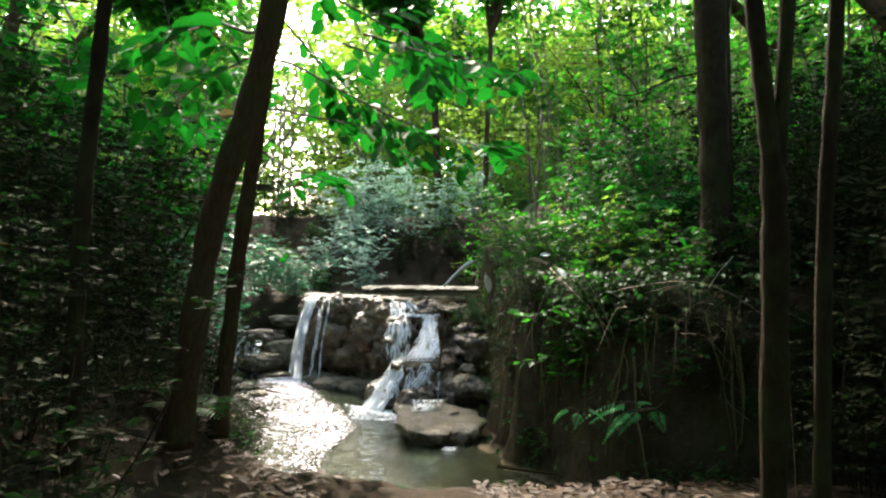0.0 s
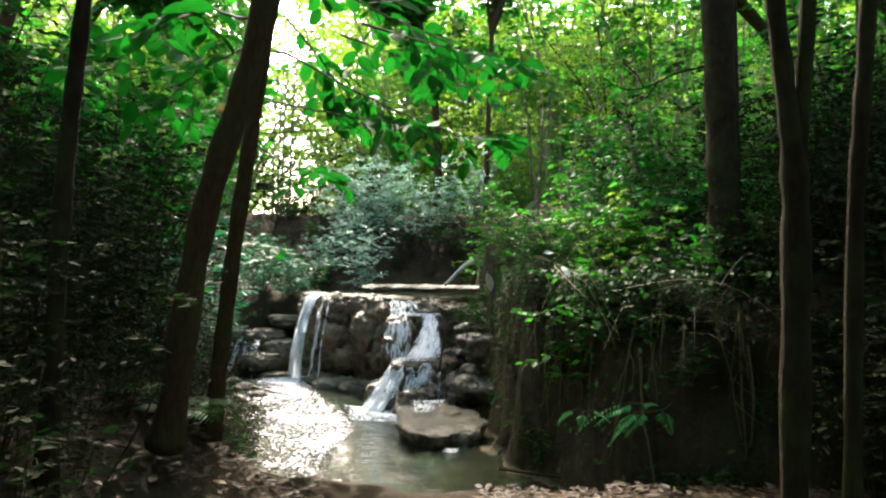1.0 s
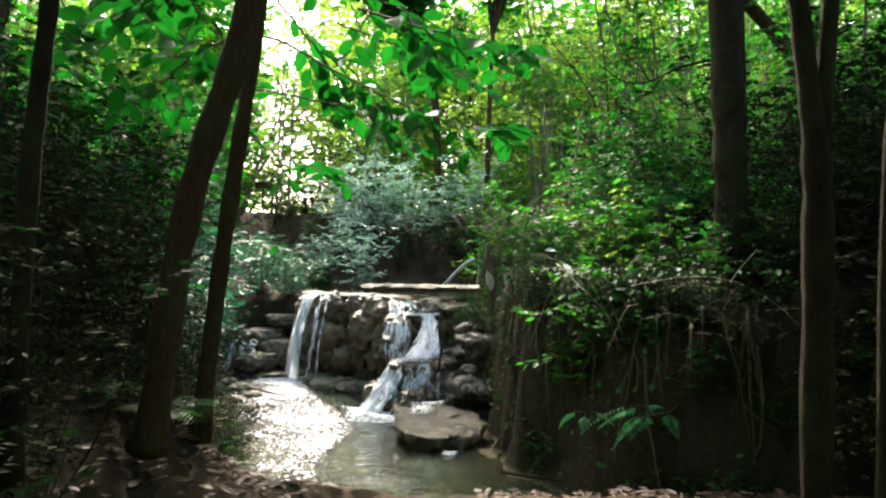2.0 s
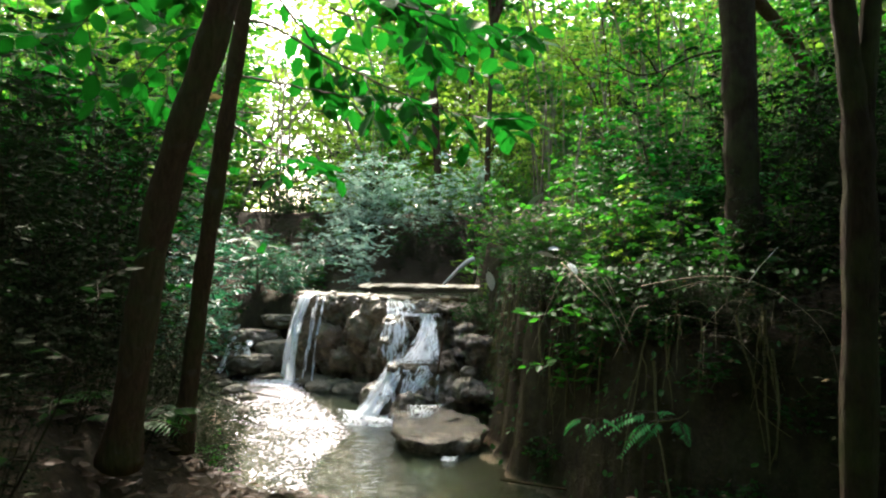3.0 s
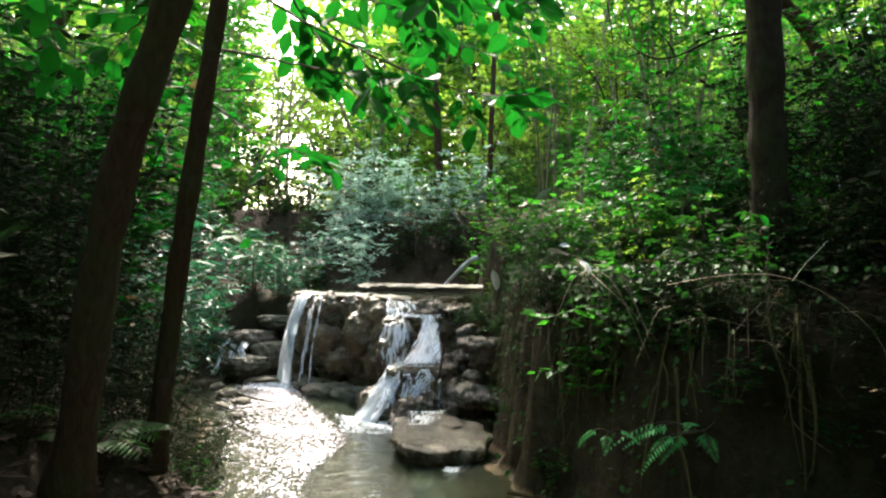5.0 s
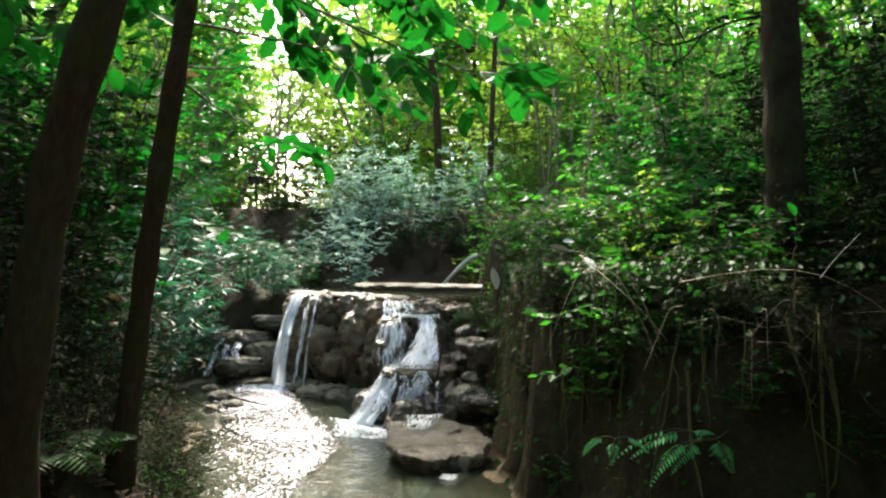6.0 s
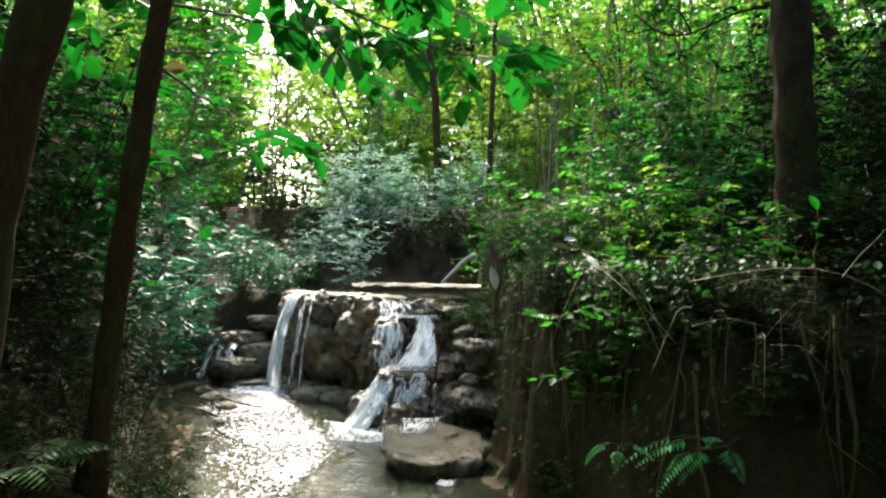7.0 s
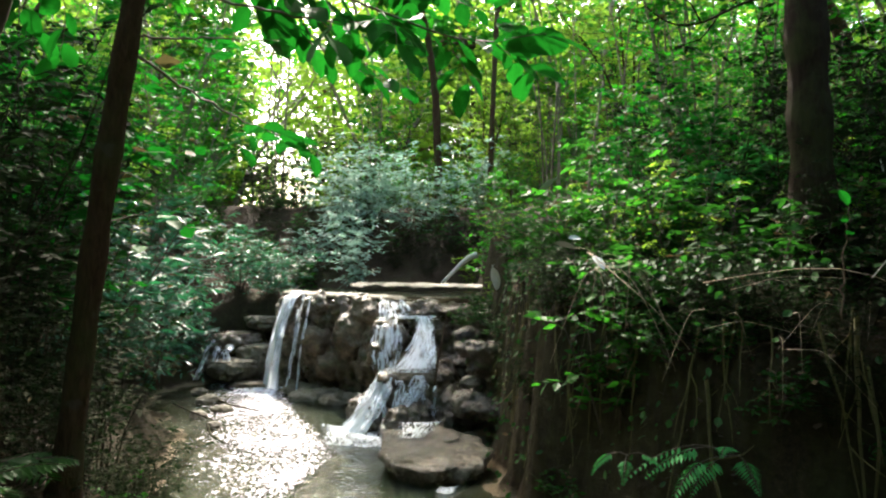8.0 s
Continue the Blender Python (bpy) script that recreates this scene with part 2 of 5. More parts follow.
BARK_PALE = bark_material("pale_bark", (0.09, 0.075, 0.05), (0.30, 0.26, 0.19), 0.2)
TWIG = plain_material("twig_bark", (0.03, 0.02, 0.012), (0.11, 0.08, 0.05), 30.0)
DRY = plain_material("dry_stalk", (0.11, 0.075, 0.04), (0.36, 0.27, 0.17), 25.0)
ROCK = rock_material("travertine", (0.022, 0.014, 0.007), (0.095, 0.066, 0.036), (0.25, 0.19, 0.115), 0.18, 0.7)
# Darker travertine: the shade on foot and bank rock is put into its colour.
ROCK_SHADED = rock_material("shaded_stone", (0.016, 0.011, 0.006), (0.06, 0.045, 0.027), (0.17, 0.14, 0.1), 0.12, 0.7, 0.5)
ROCK_DRY = rock_material("pale_travertine", (0.06, 0.048, 0.03), (0.13, 0.11, 0.07), (0.24, 0.2, 0.14), 0.6, 0.35, 0.85)
ROCK_WET = rock_material("wet_boulder", (0.014, 0.011, 0.006), (0.06, 0.048, 0.029), (0.27, 0.235, 0.17), 0.03, 0.3, 0.22)
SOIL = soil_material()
WATER = water_material()
FALLS = falls_material("falling_water", 0.31, 0.47)
FALLS_DENSE = falls_material("dense_falling_water", 0.2, 0.4)
FALLS_THIN = falls_material("thin_falling_water", 0.43, 0.55)
FOAM = falls_material("foam", 0.36, 0.56)
GLITTER = glitter_material()
ROOTS = plain_material("mossy_root", (0.022, 0.018, 0.006), (0.12, 0.1, 0.03), 22.0, 0.9)

# ---- building blocks ----


class Soup:
    """Collects tubes and leaves, then makes one mesh."""

    def __init__(self):
        self.v, self.f, self.n = [], [], 0

    def add(self, v, f):
        self.v.append(np.asarray(v, float))
        self.f += [tuple(int(i) + self.n for i in q) for q in f]
        self.n += len(v)

    def tube(self, pts, radii, sides=5, cap=True):
        pts = np.asarray(pts, float)
        d = np.gradient(pts, axis=0)
        d /= np.linalg.norm(d, axis=1)[:, None] + 1e-9
        up = np.array((0.31, 0.17, 1.0)) if abs(d[0][2]) < 0.9 else np.array((1.0, 0.2, 0.1))
        a = np.cross(d, up)
        a /= np.linalg.norm(a, axis=1)[:, None] + 1e-9
        b = np.cross(d, a)
        ang = np.arange(sides) * 2 * math.pi / sides
        r = np.asarray(radii, float)[:, None, None]
        ring = pts[:, None] + r * (np.cos(ang)[None, :, None] * a[:, None] + np.sin(ang)[None, :, None] * b[:, None])
        k = len(pts)
        f = [(i * sides + j, i * sides + (j + 1) % sides, (i + 1) * sides + (j + 1) % sides, (i + 1) * sides + j) for i in range(k - 1) for j in range(sides)]
        if cap:
            f += [tuple(range(sides))[::-1], tuple(range((k - 1) * sides, k * sides))]
        self.add(ring.reshape(-1, 3), f)

    def mesh(self, name, material, smooth=True):
        me = bpy.data.meshes.new(name)
        me.from_pydata(np.concatenate(self.v).tolist() if self.v else [], [], self.f)
        if smooth:
            me.polygons.foreach_set("use_smooth", [True] * len(me.polygons))
        me.materials.append(material)
        return me


def unit(a):
    return a / (np.linalg.norm(a, axis=-1, keepdims=True) + 1e-9)


def leaf_mesh(name, base, way, normal, length, width, material, rounded=False, lite=False):
    """Many leaves in one mesh, each folded along its midrib, pointed or rounded; lite ones, for far crowns, are plain blades."""
    base, way, normal = np.asarray(base, float), unit(np.asarray(way, float)), np.asarray(normal, float)
    length, width = np.asarray(length, float)[:, None], np.asarray(width, float)[:, None]
    side = unit(np.cross(way, normal))
    nor = unit(np.cross(side, way))
    droop = -0.10 * length * nor
    if rounded:
        rows = [base, base + 0.28 * length * way + 0.42 * width * side, base + 0.28 * length * way - 0.42 * width * side,
                base + 0.62 * length * way + 0.47 * width * side + droop * 0.3, base + 0.62 * length * way - 0.47 * width * side + droop * 0.3,
                base + length * way + droop, base + 0.45 * length * way - 0.13 * width * nor]
        quads = [(0, 6, 1), (0, 2, 6), (1, 6, 3), (2, 4, 6), (6, 5, 3), (6, 4, 5)]
    elif lite:
        rows = [base, base + 0.42 * length * way + 0.5 * width * side, base + length * way + droop, base + 0.42 * length * way - 0.5 * width * side]
        quads = [(0, 3, 2, 1)]
    else:
        rows = [base, base + 0.42 * length * way + 0.5 * width * side, base + length * way + droop,
                base + 0.42 * length * way - 0.5 * width * side, base + 0.45 * length * way - 0.16 * width * nor]
        quads = [(0, 4, 2, 1), (0, 3, 2, 4)]
    k = len(rows)
    v = np.stack(rows, 1).reshape(-1, 3)
    off = (np.arange(len(base)) * k)[:, None, None]
    f = (np.asarray(quads)[None] + off).reshape(-1, len(quads[0]))
    me = bpy.data.meshes.new(name)
    me.from_pydata(v.tolist(), [], f.tolist())
    me.materials.append(material)
    return me


LUMPY = bpy.data.textures.new("lumpy", "CLOUDS")
LUMPY.noise_scale, LUMPY.noise_depth = 0.13, 2
GRAINY = bpy.data.textures.new("grainy", "CLOUDS")
GRAINY.noise_scale, GRAINY.noise_depth = 0.045, 2


def fused(ob, voxel=0.016, depth=0.07):
    """Fuses overlapping lumps into one flowing mass of stone with a knobbly skin."""
    m = ob.modifiers.new("fuse", "REMESH")
    m.mode, m.voxel_size, m.use_smooth_shade = "VOXEL", voxel, True
    s = ob.modifiers.new("soften", "SMOOTH")
    s.factor, s.iterations = 0.5, 4
    d = ob.modifiers.new("knobs", "DISPLACE")
    d.texture, d.texture_coords, d.strength, d.mid_level = LUMPY, "GLOBAL", depth, 0.5
    e = ob.modifiers.new("grain", "DISPLACE")
    e.texture, e.texture_coords, e.strength, e.mid_level = GRAINY, "GLOBAL", depth * 0.7, 0.5
    return ob


def part(name, me, parent, label="", kind="", at=None):
    ob = new(name, me)
    ob.parent = parent
    if at is not None:
        ob.matrix_basis = at
    if label or kind:
        tagged(ob, label, kind=kind)
    return ob


def empty(name, label, category, group="", kind="", at=None):
    ob = new(name)
    ob.empty_display_size = 0.1
    if at is not None:
        ob.matrix_basis = at
    return tagged(ob, label, category, group, kind)


def wander(rng, start, way, length, steps, wobble, lift=0.0):
    p, d, out = np.array(start, float), unit(np.array(way, float)), []
    for i in range(steps + 1):
        out.append(p.copy())
        d = unit(d + rng.normal(0, wobble, 3) + np.array((0, 0, lift)))
        p = p + d * length / steps
    return np.array(out)


def along(pts, s):
    x = np.clip(s, 0, 0.999) * (len(pts) - 1)
    i = int(x)
    return pts[i] * (1 - x + i) + pts[i + 1] * (x - i), unit(pts[i + 1] - pts[i])


def leafy(rng, soup, twig, count, size, ratio, out, flat=0.6, start=0.15):
    """Leaves, one on each side in turn, along a twig."""
    for j in range(count):
        s = start + (1 - start) * (j + rng.random() * 0.6) / count
        p, d = along(twig, s)
        sd = unit(np.cross(d, (0, 0, 1.0)) + rng.normal(0, 0.15, 3)) * (1 if j % 2 else -1)
        w = unit(d * rng.uniform(0.35, 0.9) + sd * rng.uniform(0.6, 1.1) + np.array((0, 0, rng.uniform(-0.5, 0.15))))
        nrm = unit(np.array((0, 0, 1.0)) * flat + rng.normal(0, 0.4, 3))
        ln = size * rng.uniform(0.6, 1.2)
        out.append((p, w, nrm, ln, ln * ratio * rng.uniform(0.8, 1.2)))


def cloud(name, rows, material, rounded=False, lite=False):
    b, w, n, ln, wd = (np.array(c) for c in zip(*rows))
    return leaf_mesh(name, b, w, n, ln, wd, material, rounded, lite)


def make_bush(seed, height, spread, stems, twigs, leaves, size, ratio, material, label, category="shrub", name="shrub", low=0.15, bark=TWIG, thick=0.012, twig_len=0.55, lift=0.02, group="", twiggy=True):
    """A shrub: several stems from one base, side twigs, and leaves along each twig."""
    rng = np.random.default_rng(seed)
    wood, rows = Soup(), []
    for i in range(stems):
        a = rng.uniform(0, 2 * math.pi)
        lean = spread / height * rng.uniform(0.2, 1.0)
        st = wander(rng, (0.08 * math.cos(a), 0.08 * math.sin(a), -0.1), (lean * math.cos(a), lean * math.sin(a), 1), height * rng.uniform(0.65, 1.1), 7, 0.10, 0.03)
        th = thick * rng.uniform(0.6, 1.2)
        wood.tube(st, np.linspace(th, th * 0.25, len(st)), 4)
        for j in range(twigs):
            s = low + (1 - low) * (j + rng.random()) / twigs
            p, d = along(st, s)
            b = rng.uniform(0, 2 * math.pi)
            tw = wander(rng, p, (math.cos(b), math.sin(b), rng.uniform(0.0, 0.6)), twig_len * rng.uniform(0.5, 1.2) * (1.15 - 0.5 * s), 2, 0.16, lift - 0.06)
            if twiggy:
                wood.tube(tw, np.linspace(th * 0.35, th * 0.12, len(tw)), 3, False)
            leafy(rng, wood, tw, leaves, size, ratio, rows)
    top = empty(name, label, category, group)
    part("branchwork", wood.mesh("branchwork", bark), top)
    part("foliage", cloud("foliage", rows, material, False, not twiggy or name == "young_tree"), top, kind="stuff")
    return top


def crown_rows(rng, centre, radii, limbs, twigs, leaves, size, ratio, wood, root, thick, fine=True):
    """Limbs from the trunk's top that fork into leafy twigs, filling an uneven crown."""
    rows = []
    for i in range(limbs):
        u = unit(rng.normal(0, 1, 3)) * rng.uniform(0.5, 1.0) ** 0.5
        goal = np.asarray(centre) + u * np.asarray(radii)
        way = goal - root
        lb = wander(rng, root, way, np.linalg.norm(way), 7, 0.09)
        wood.tube(lb, np.linspace(thick, thick * 0.2, len(lb)), 5, False)
        for j in range(twigs):
            p, d = along(lb, 0.3 + 0.7 * rng.random())
            tw = wander(rng, p, unit(rng.normal(0, 1, 3)) + d * 0.6, rng.uniform(0.4, 0.9), 2, 0.2)
            if fine:
                wood.tube(tw, np.linspace(thick * 0.15, thick * 0.05, len(tw)), 3, False)
            leafy(rng, wood, tw, leaves, size, ratio, rows, 0.5, 0.05)
    return rows


def make_tree(name, seed, line, radii, centre, crown, label, limbs=9, twigs=14, leaves=11, size=0.11, material=LEAF_CROWN, bark=BARK, group="", sides=12, twiggy=True):
    """A tree whose trunk follows a line of places from the ground up, with limbs and a crown."""
    rng = np.random.default_rng(seed)
    line = np.asarray(line, float)
    t = np.linspace(0, 1, len(line))
    fine = np.linspace(0, 1, 34)
    pts = np.stack([np.interp(fine, t, line[:, k]) for k in range(3)], 1)
    for _ in range(3):
        pts[1:-1] = (pts[:-2] + 2 * pts[1:-1] + pts[2:]) / 4
    rad = np.interp(fine, t, radii) * (1 + 0.07 * np.sin(fine * 47 + seed) + rng.normal(0, 0.025, 34))
    rad[:3] *= np.array((1.45, 1.2, 1.06))
    trunk, wood = Soup(), Soup()
    base = pts[0].copy()
    trunk.tube(pts - base, rad, sides)
    rows = crown_rows(rng, np.asarray(centre) - base, crown, limbs, twigs, leaves, size, 0.5, wood, pts[-1] - base, rad[-1] * 0.8, twiggy)
    top = empty(name, label, "tree", group, at=pose(*base))
    part("trunk", trunk.mesh("trunk", bark), top)
    part("branchwork", wood.mesh("branchwork", bark), top)
    part("crown", cloud("crown", rows, material, False, not twiggy), top, kind="stuff")
    return top


def lump(soup, centre, size, seed, rough=0.22, detail=3, turn=0.0):
    """A rounded, knobbly stone."""
    bm = bmesh.new()
    bmesh.ops.create_icosphere(bm, subdivisions=detail, radius=1.0)
    off = Vector((seed * 7.3, seed * 3.1, seed * 5.7))
    c, s = math.cos(turn), math.sin(turn)
    v = []
    for q in bm.verts:
        k = 1 + rough * noise.fractal(q.co * 1.6 + off, 0.8, 2.0, 4) + rough * 0.5 * noise.noise(q.co * 5 + off)
        x, y, z = q.co.x * size[0] * k, q.co.y * size[1] * k, q.co.z * size[2] * k
        v.append((centre[0] + c * x - s * y, centre[1] + s * x + c * y, centre[2] + z))
    f = [[w.index for w in p.verts] for p in bm.faces]
    bm.free()
    soup.add(v, f)


# ---- ground ----


def sstep(a, b, x):
    t = np.clip((x - a) / (b - a), 0, 1)
    return t * t * (3 - 2 * t)


def land(x, y):
    """Height of the ground."""
    x, y = np.asarray(x, float), np.asarray(y, float)
    near = 0.42 * sstep(4.75, 3.6, y) + 0.15 * sstep(2.5, 0.0, y)
    wob = 0.10 * np.sin(1.9 * y + 0.7) + 0.06 * np.sin(4.7 * y)
    xl = np.interp(y, [-5, 2, 3.5, 4.3, 5.0, 6.6, 8.4, 9.6, 11], [-0.55, -0.62, -0.98, -1.35, -1.6, -2.1, -3.1, -3.3, -2.7]) + wob * 0.6
    xr = np.interp(y, [3.4, 3.7, 3.9, 4.3, 4.9, 5.4, 6.4, 8.5, 10, 13], [9.0, 4.0, 2.2, 1.22, 0.92, 0.62, 0.47, 0.5, 0.55, 0.7]) + wob * 0.5 + 0.07 * np.sin(9.1 * y + 1.3 * np.sin(3.3 * y))
    yd = np.interp(x, [-5, -3.5, -2, -1.2, -0.5, 0.3, 2], [11.5, 11.0, 10.3, 9.7, 9.1, 8.8, 8.8])
    inside = np.minimum(np.minimum(x - xl, xr - x), np.minimum(y - 4.75, yd - y))
    bed = -0.07 * sstep(0.05, 0.4, inside) - 0.26 * sstep(0.0, 1.1, inside) * sstep(0.45, -0.5, x + 0.35 * (5.6 - y))
    left = np.interp(y, [-5, 1.5, 3.6, 5, 6.5, 8.5, 10.5, 13, 15, 40], [1.0, 1.1, 0.96, 0.5, 0.30, 0.28, 0.7, 2.1, 2.7, 2.6]) + 0.22 * np.clip(xl - x, 0, 6)
    right = 1.32 + 0.16 * np.clip(y - 4.3, 0, 9) + 0.07 * np.clip(x - xr, 0, 8)
    back = np.interp(y, [9, 12.2, 13.0, 14.6, 40], [1.12, 1.14, 1.5, 2.75, 2.6])
    z = near + bed
    z = z + (back - z) * sstep(0, 0.3, y - yd)
    z = z + (right - z) * (0.86 * sstep(0, 0.22 + 0.08 * np.sin(5.3 * y), x - xr) + 0.14 * sstep(0.2, 1.3, x - xr))
    z = z + (left - z) * np.where(y < 4.6, sstep(0.25, -0.7, x - xl), sstep(0, -0.45, x - xl)) * (1 - sstep(12, 14, y))
    return np.where(y > 15, z + (2.7 - z) * sstep(15, 25, y), z)


def bank_x(y):
    """Foot of the right bank."""
    return float(np.interp(y, [3.4, 3.7, 3.9, 4.3, 4.9, 5.4, 6.4, 8.5, 10, 13], [9.0, 4.0, 2.2, 1.22, 0.92, 0.62, 0.47, 0.5, 0.55, 0.7]))


def graded(lo, hi, a, b, step):
    inner = np.arange(a, b + 1e-6, step)
    ramp = np.cumsum(step * 1.22 ** np.arange(1, 40))
    lows, highs = a - ramp, b + ramp
    return np.concatenate([[lo], lows[lows > lo][::-1], inner, highs[highs < hi], [hi]])


def height(x, y):
    p = Vector((float(x), float(y), 0))
    h = float(land(x, y))
    return h + 0.07 * noise.fractal(p * 1.7, 0.9, 2.0, 4) + 0.015 * noise.noise(p * 11)


gx, gy = graded(-400, 400, -4.2, 4.6, 0.07), graded(-300, 700, 1.0, 14.0, 0.08)
gv = [(x, y, height(x, y)) for y in gy for x in gx]
nx = len(gx)
gf = [(j * nx + i, j * nx + i + 1, (j + 1) * nx + i + 1, (j + 1) * nx + i) for j in range(len(gy) - 1) for i in range(nx - 1)]
ground_soup = Soup()
ground_soup.add(gv, gf)
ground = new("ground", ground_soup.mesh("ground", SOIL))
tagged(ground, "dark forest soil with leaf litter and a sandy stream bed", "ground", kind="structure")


def sheet(x0, x1, y0, y1, z, step):
    xs, ys = np.arange(x0, x1, step), np.arange(y0, y1, step)
    n = len(xs)
    v = [(x, y, z + 0.008 * noise.noise(Vector((x * 3, y * 4, 0))) + 0.004 * noise.noise(Vector((x * 11, y * 13, 3)))) for y in ys for x in xs]
    f = [(j * n + i, j * n + i + 1, (j + 1) * n + i + 1, (j + 1) * n + i) for j in range(len(ys) - 1) for i in range(n - 1)]
    s = Soup()
    s.add(v, f)
    return s


pool = new("water", sheet(-4.3, 1.3, 4.3, 10.9, 0.0, 0.06).mesh("water", WATER))
tagged(pool, "rippled greenish stream pool below a small waterfall", "water", kind="structure")
film = sheet(-2.0, 0.6, 8.6, 12.9, 1.2, 0.08)
CREST_X, CREST_Y = (-2.15, -1.75, -1.25, -0.8, -0.45, 0.1, 0.6), (10.15, 9.75, 9.45, 9.0, 8.8, 8.7, 8.7)
pts_film = film.v[0]
film.f = [q for q in film.f if pts_film[q[0]][1] > np.interp(pts_film[q[0]][0], CREST_X, CREST_Y) + 0.12]
upper = new("water", film.mesh("water", WATER))
tagged(upper, "thin water film on the terrace above the fall", "water", kind="structure")

# ---- the travertine dam and its falls ----


def make_dam():
    top = empty("rock_dam", "brown lumpy travertine dam with water running over it", "rock", at=pose(-1.0, 9.4, 0))
    o = np.array((-1.0, 9.4, 0))
    rng = np.random.default_rng(5)
    wall = Soup()
    front = [(-2.15, 10.15), (-1.75, 9.75), (-1.25, 9.45), (-0.8, 9.0), (-0.45, 8.7), (0.1, 8.5), (0.6, 8.5)]
    fx, fy = np.array(front).T
    for i in range(70):
        x = rng.uniform(-2.05, 0.55)
        z = rng.uniform(0.0, 1.02)
        y = float(np.interp(x, fx, fy)) + 0.12 - 0.18 * math.sin(z * 2.4) * (x < -0.6) + rng.normal(0, 0.05)
        r = rng.uniform(0.10, 0.22)
        lump(wall, np.array((x, y, z)) - o, (r * 1.1, r, r * rng.uniform(0.9, 1.5)), i, 0.3, 3, rng.uniform(0, 3))
    for i in range(26):
        s = i / 25
        x = -2.05 + 2.55 * s
        y = float(np.interp(x, fx, fy)) + 0.35
        lump(wall, np.array((x, y, 0.5)) - o, (0.25, 0.34, 0.62), 90 + i, 0.15, 3)
    fused(part("rock_face", wall.mesh("rock_face", ROCK), top))
    knobs = [(-1.62, 9.62, 1.02, 0.17), (-1.22, 9.35, 1.05, 0.15), (-0.98, 9.12, 0.86, 0.16), (-1.02, 9.05, 0.70, 0.14), (-1.55, 9.45, 0.62, 0.2),
             (-0.55, 8.35, 0.80, 0.20), (-0.60, 8.15, 0.62, 0.17), (-1.35, 9.3, 0.35, 0.17), (-1.75, 9.75, 0.75, 0.16)]
    for i, (x, y, z, r) in enumerate(knobs):
        s = Soup()
        lump(s, np.zeros(3), (r, r * 0.9, r * 0.95), 140 + i, 0.26, 4)
        part("boulder", s.mesh("boulder", ROCK), top, at=pose(x + 1.0, y - 9.4, z))
    # overhanging rims at the crest
    rim = Soup()
    for i in range(30):
        s = i / 29
        x = -2.05 + 1.5 * s
        y = float(np.interp(x, fx, fy)) + 0.16
        lump(rim, np.array((x, y, 1.17)) - o, (0.12, 0.24, 0.045), 200 + i, 0.2, 2, rng.uniform(0, 1))
    fused(part("rim", rim.mesh("rim", ROCK_DRY), top, "pale flat travertine rim"), 0.016, 0.03)
    slab = Soup()
    for i in range(16):
        s = i / 15
        lump(slab, np.array((-1.15 + 1.75 * s, 10.9 - 0.5 * s, 1.27)) - o, (0.2, 0.34, 0.05), 300 + i, 0.22, 3, rng.uniform(0, 1))
    fused(part("upper_rim", slab.mesh("upper_rim", ROCK_DRY), top, "pale flat travertine ledge"), 0.016, 0.03)
    step = Soup()
    for i in range(12):
        s = i / 11
        lump(step, np.array((-0.55 + 0.65 * s, 9.0 - 0.25 * s, 1.08 - 0.03 * s)) - o, (0.16, 0.28, 0.06), 340 + i, 0.2, 3)
    fused(part("upper_step", step.mesh("upper_step", ROCK), top))
    led = Soup()
    for i in range(10):
        s = i / 9
        lump(led, np.array((-0.52 + 0.47 * s, 7.85 + 0.05 * s, 0.46)) - o, (0.12, 0.24, 0.07), 360 + i, 0.18, 3)
    for i in range(16):
        x = -0.55 + 0.6 * (i % 8) / 7
        lump(led, np.array((x, 7.95 + 0.15 * (i // 8), 0.2 + 0.1 * (i // 8))) - o, (0.13, 0.25, 0.32), 380 + i, 0.2, 3)
    fused(part("ledge", led.mesh("ledge", ROCK), top))
    foot = Soup()
    for x, y, r in [(-0.38, 7.35, 0.16), (-0.75, 7.95, 0.17), (-0.62, 7.6, 0.14), (-0.2, 7.55, 0.2), (0.1, 7.7, 0.24)]:
        lump(foot, np.array((x, y, 0.06)) - o, (r, r * 1.2, r * 1.3), 400 + int(x * 50), 0.2, 3)
    fused(part("foot_rock", foot.mesh("foot_rock", ROCK_SHADED), top))
    base = Soup()
    for x, y, a, b in [(-1.75, 9.45, 0.26, 0.16), (-1.45, 9.05, 0.34, 0.16), (-1.12, 8.85, 0.3, 0.14), (-1.95, 9.8, 0.2, 0.16)]:
        lump(base, np.array((x, y, 0.02)) - o, (a, b, 0.09), 430 + int(x * 50), 0.2, 3, 0.5)
    fused(part("base_shelf", base.mesh("base_shelf", ROCK_DRY), top))
    bank = Soup()
    for i in range(22):
        x, y, z = 0.12 + rng.uniform(0, 0.35), rng.uniform(7.0, 8.5), rng.uniform(0.0, 0.95)
        r = rng.uniform(0.1, 0.2)
        lump(bank, np.array((x + 0.12 * z, y, z)) - o, (r * 1.2, r, r * 0.7), 460 + i, 0.28, 3, rng.uniform(0, 3))
    fused(part("bank_rock", bank.mesh("bank_rock", ROCK_SHADED), top))
    return top


dam = make_dam()


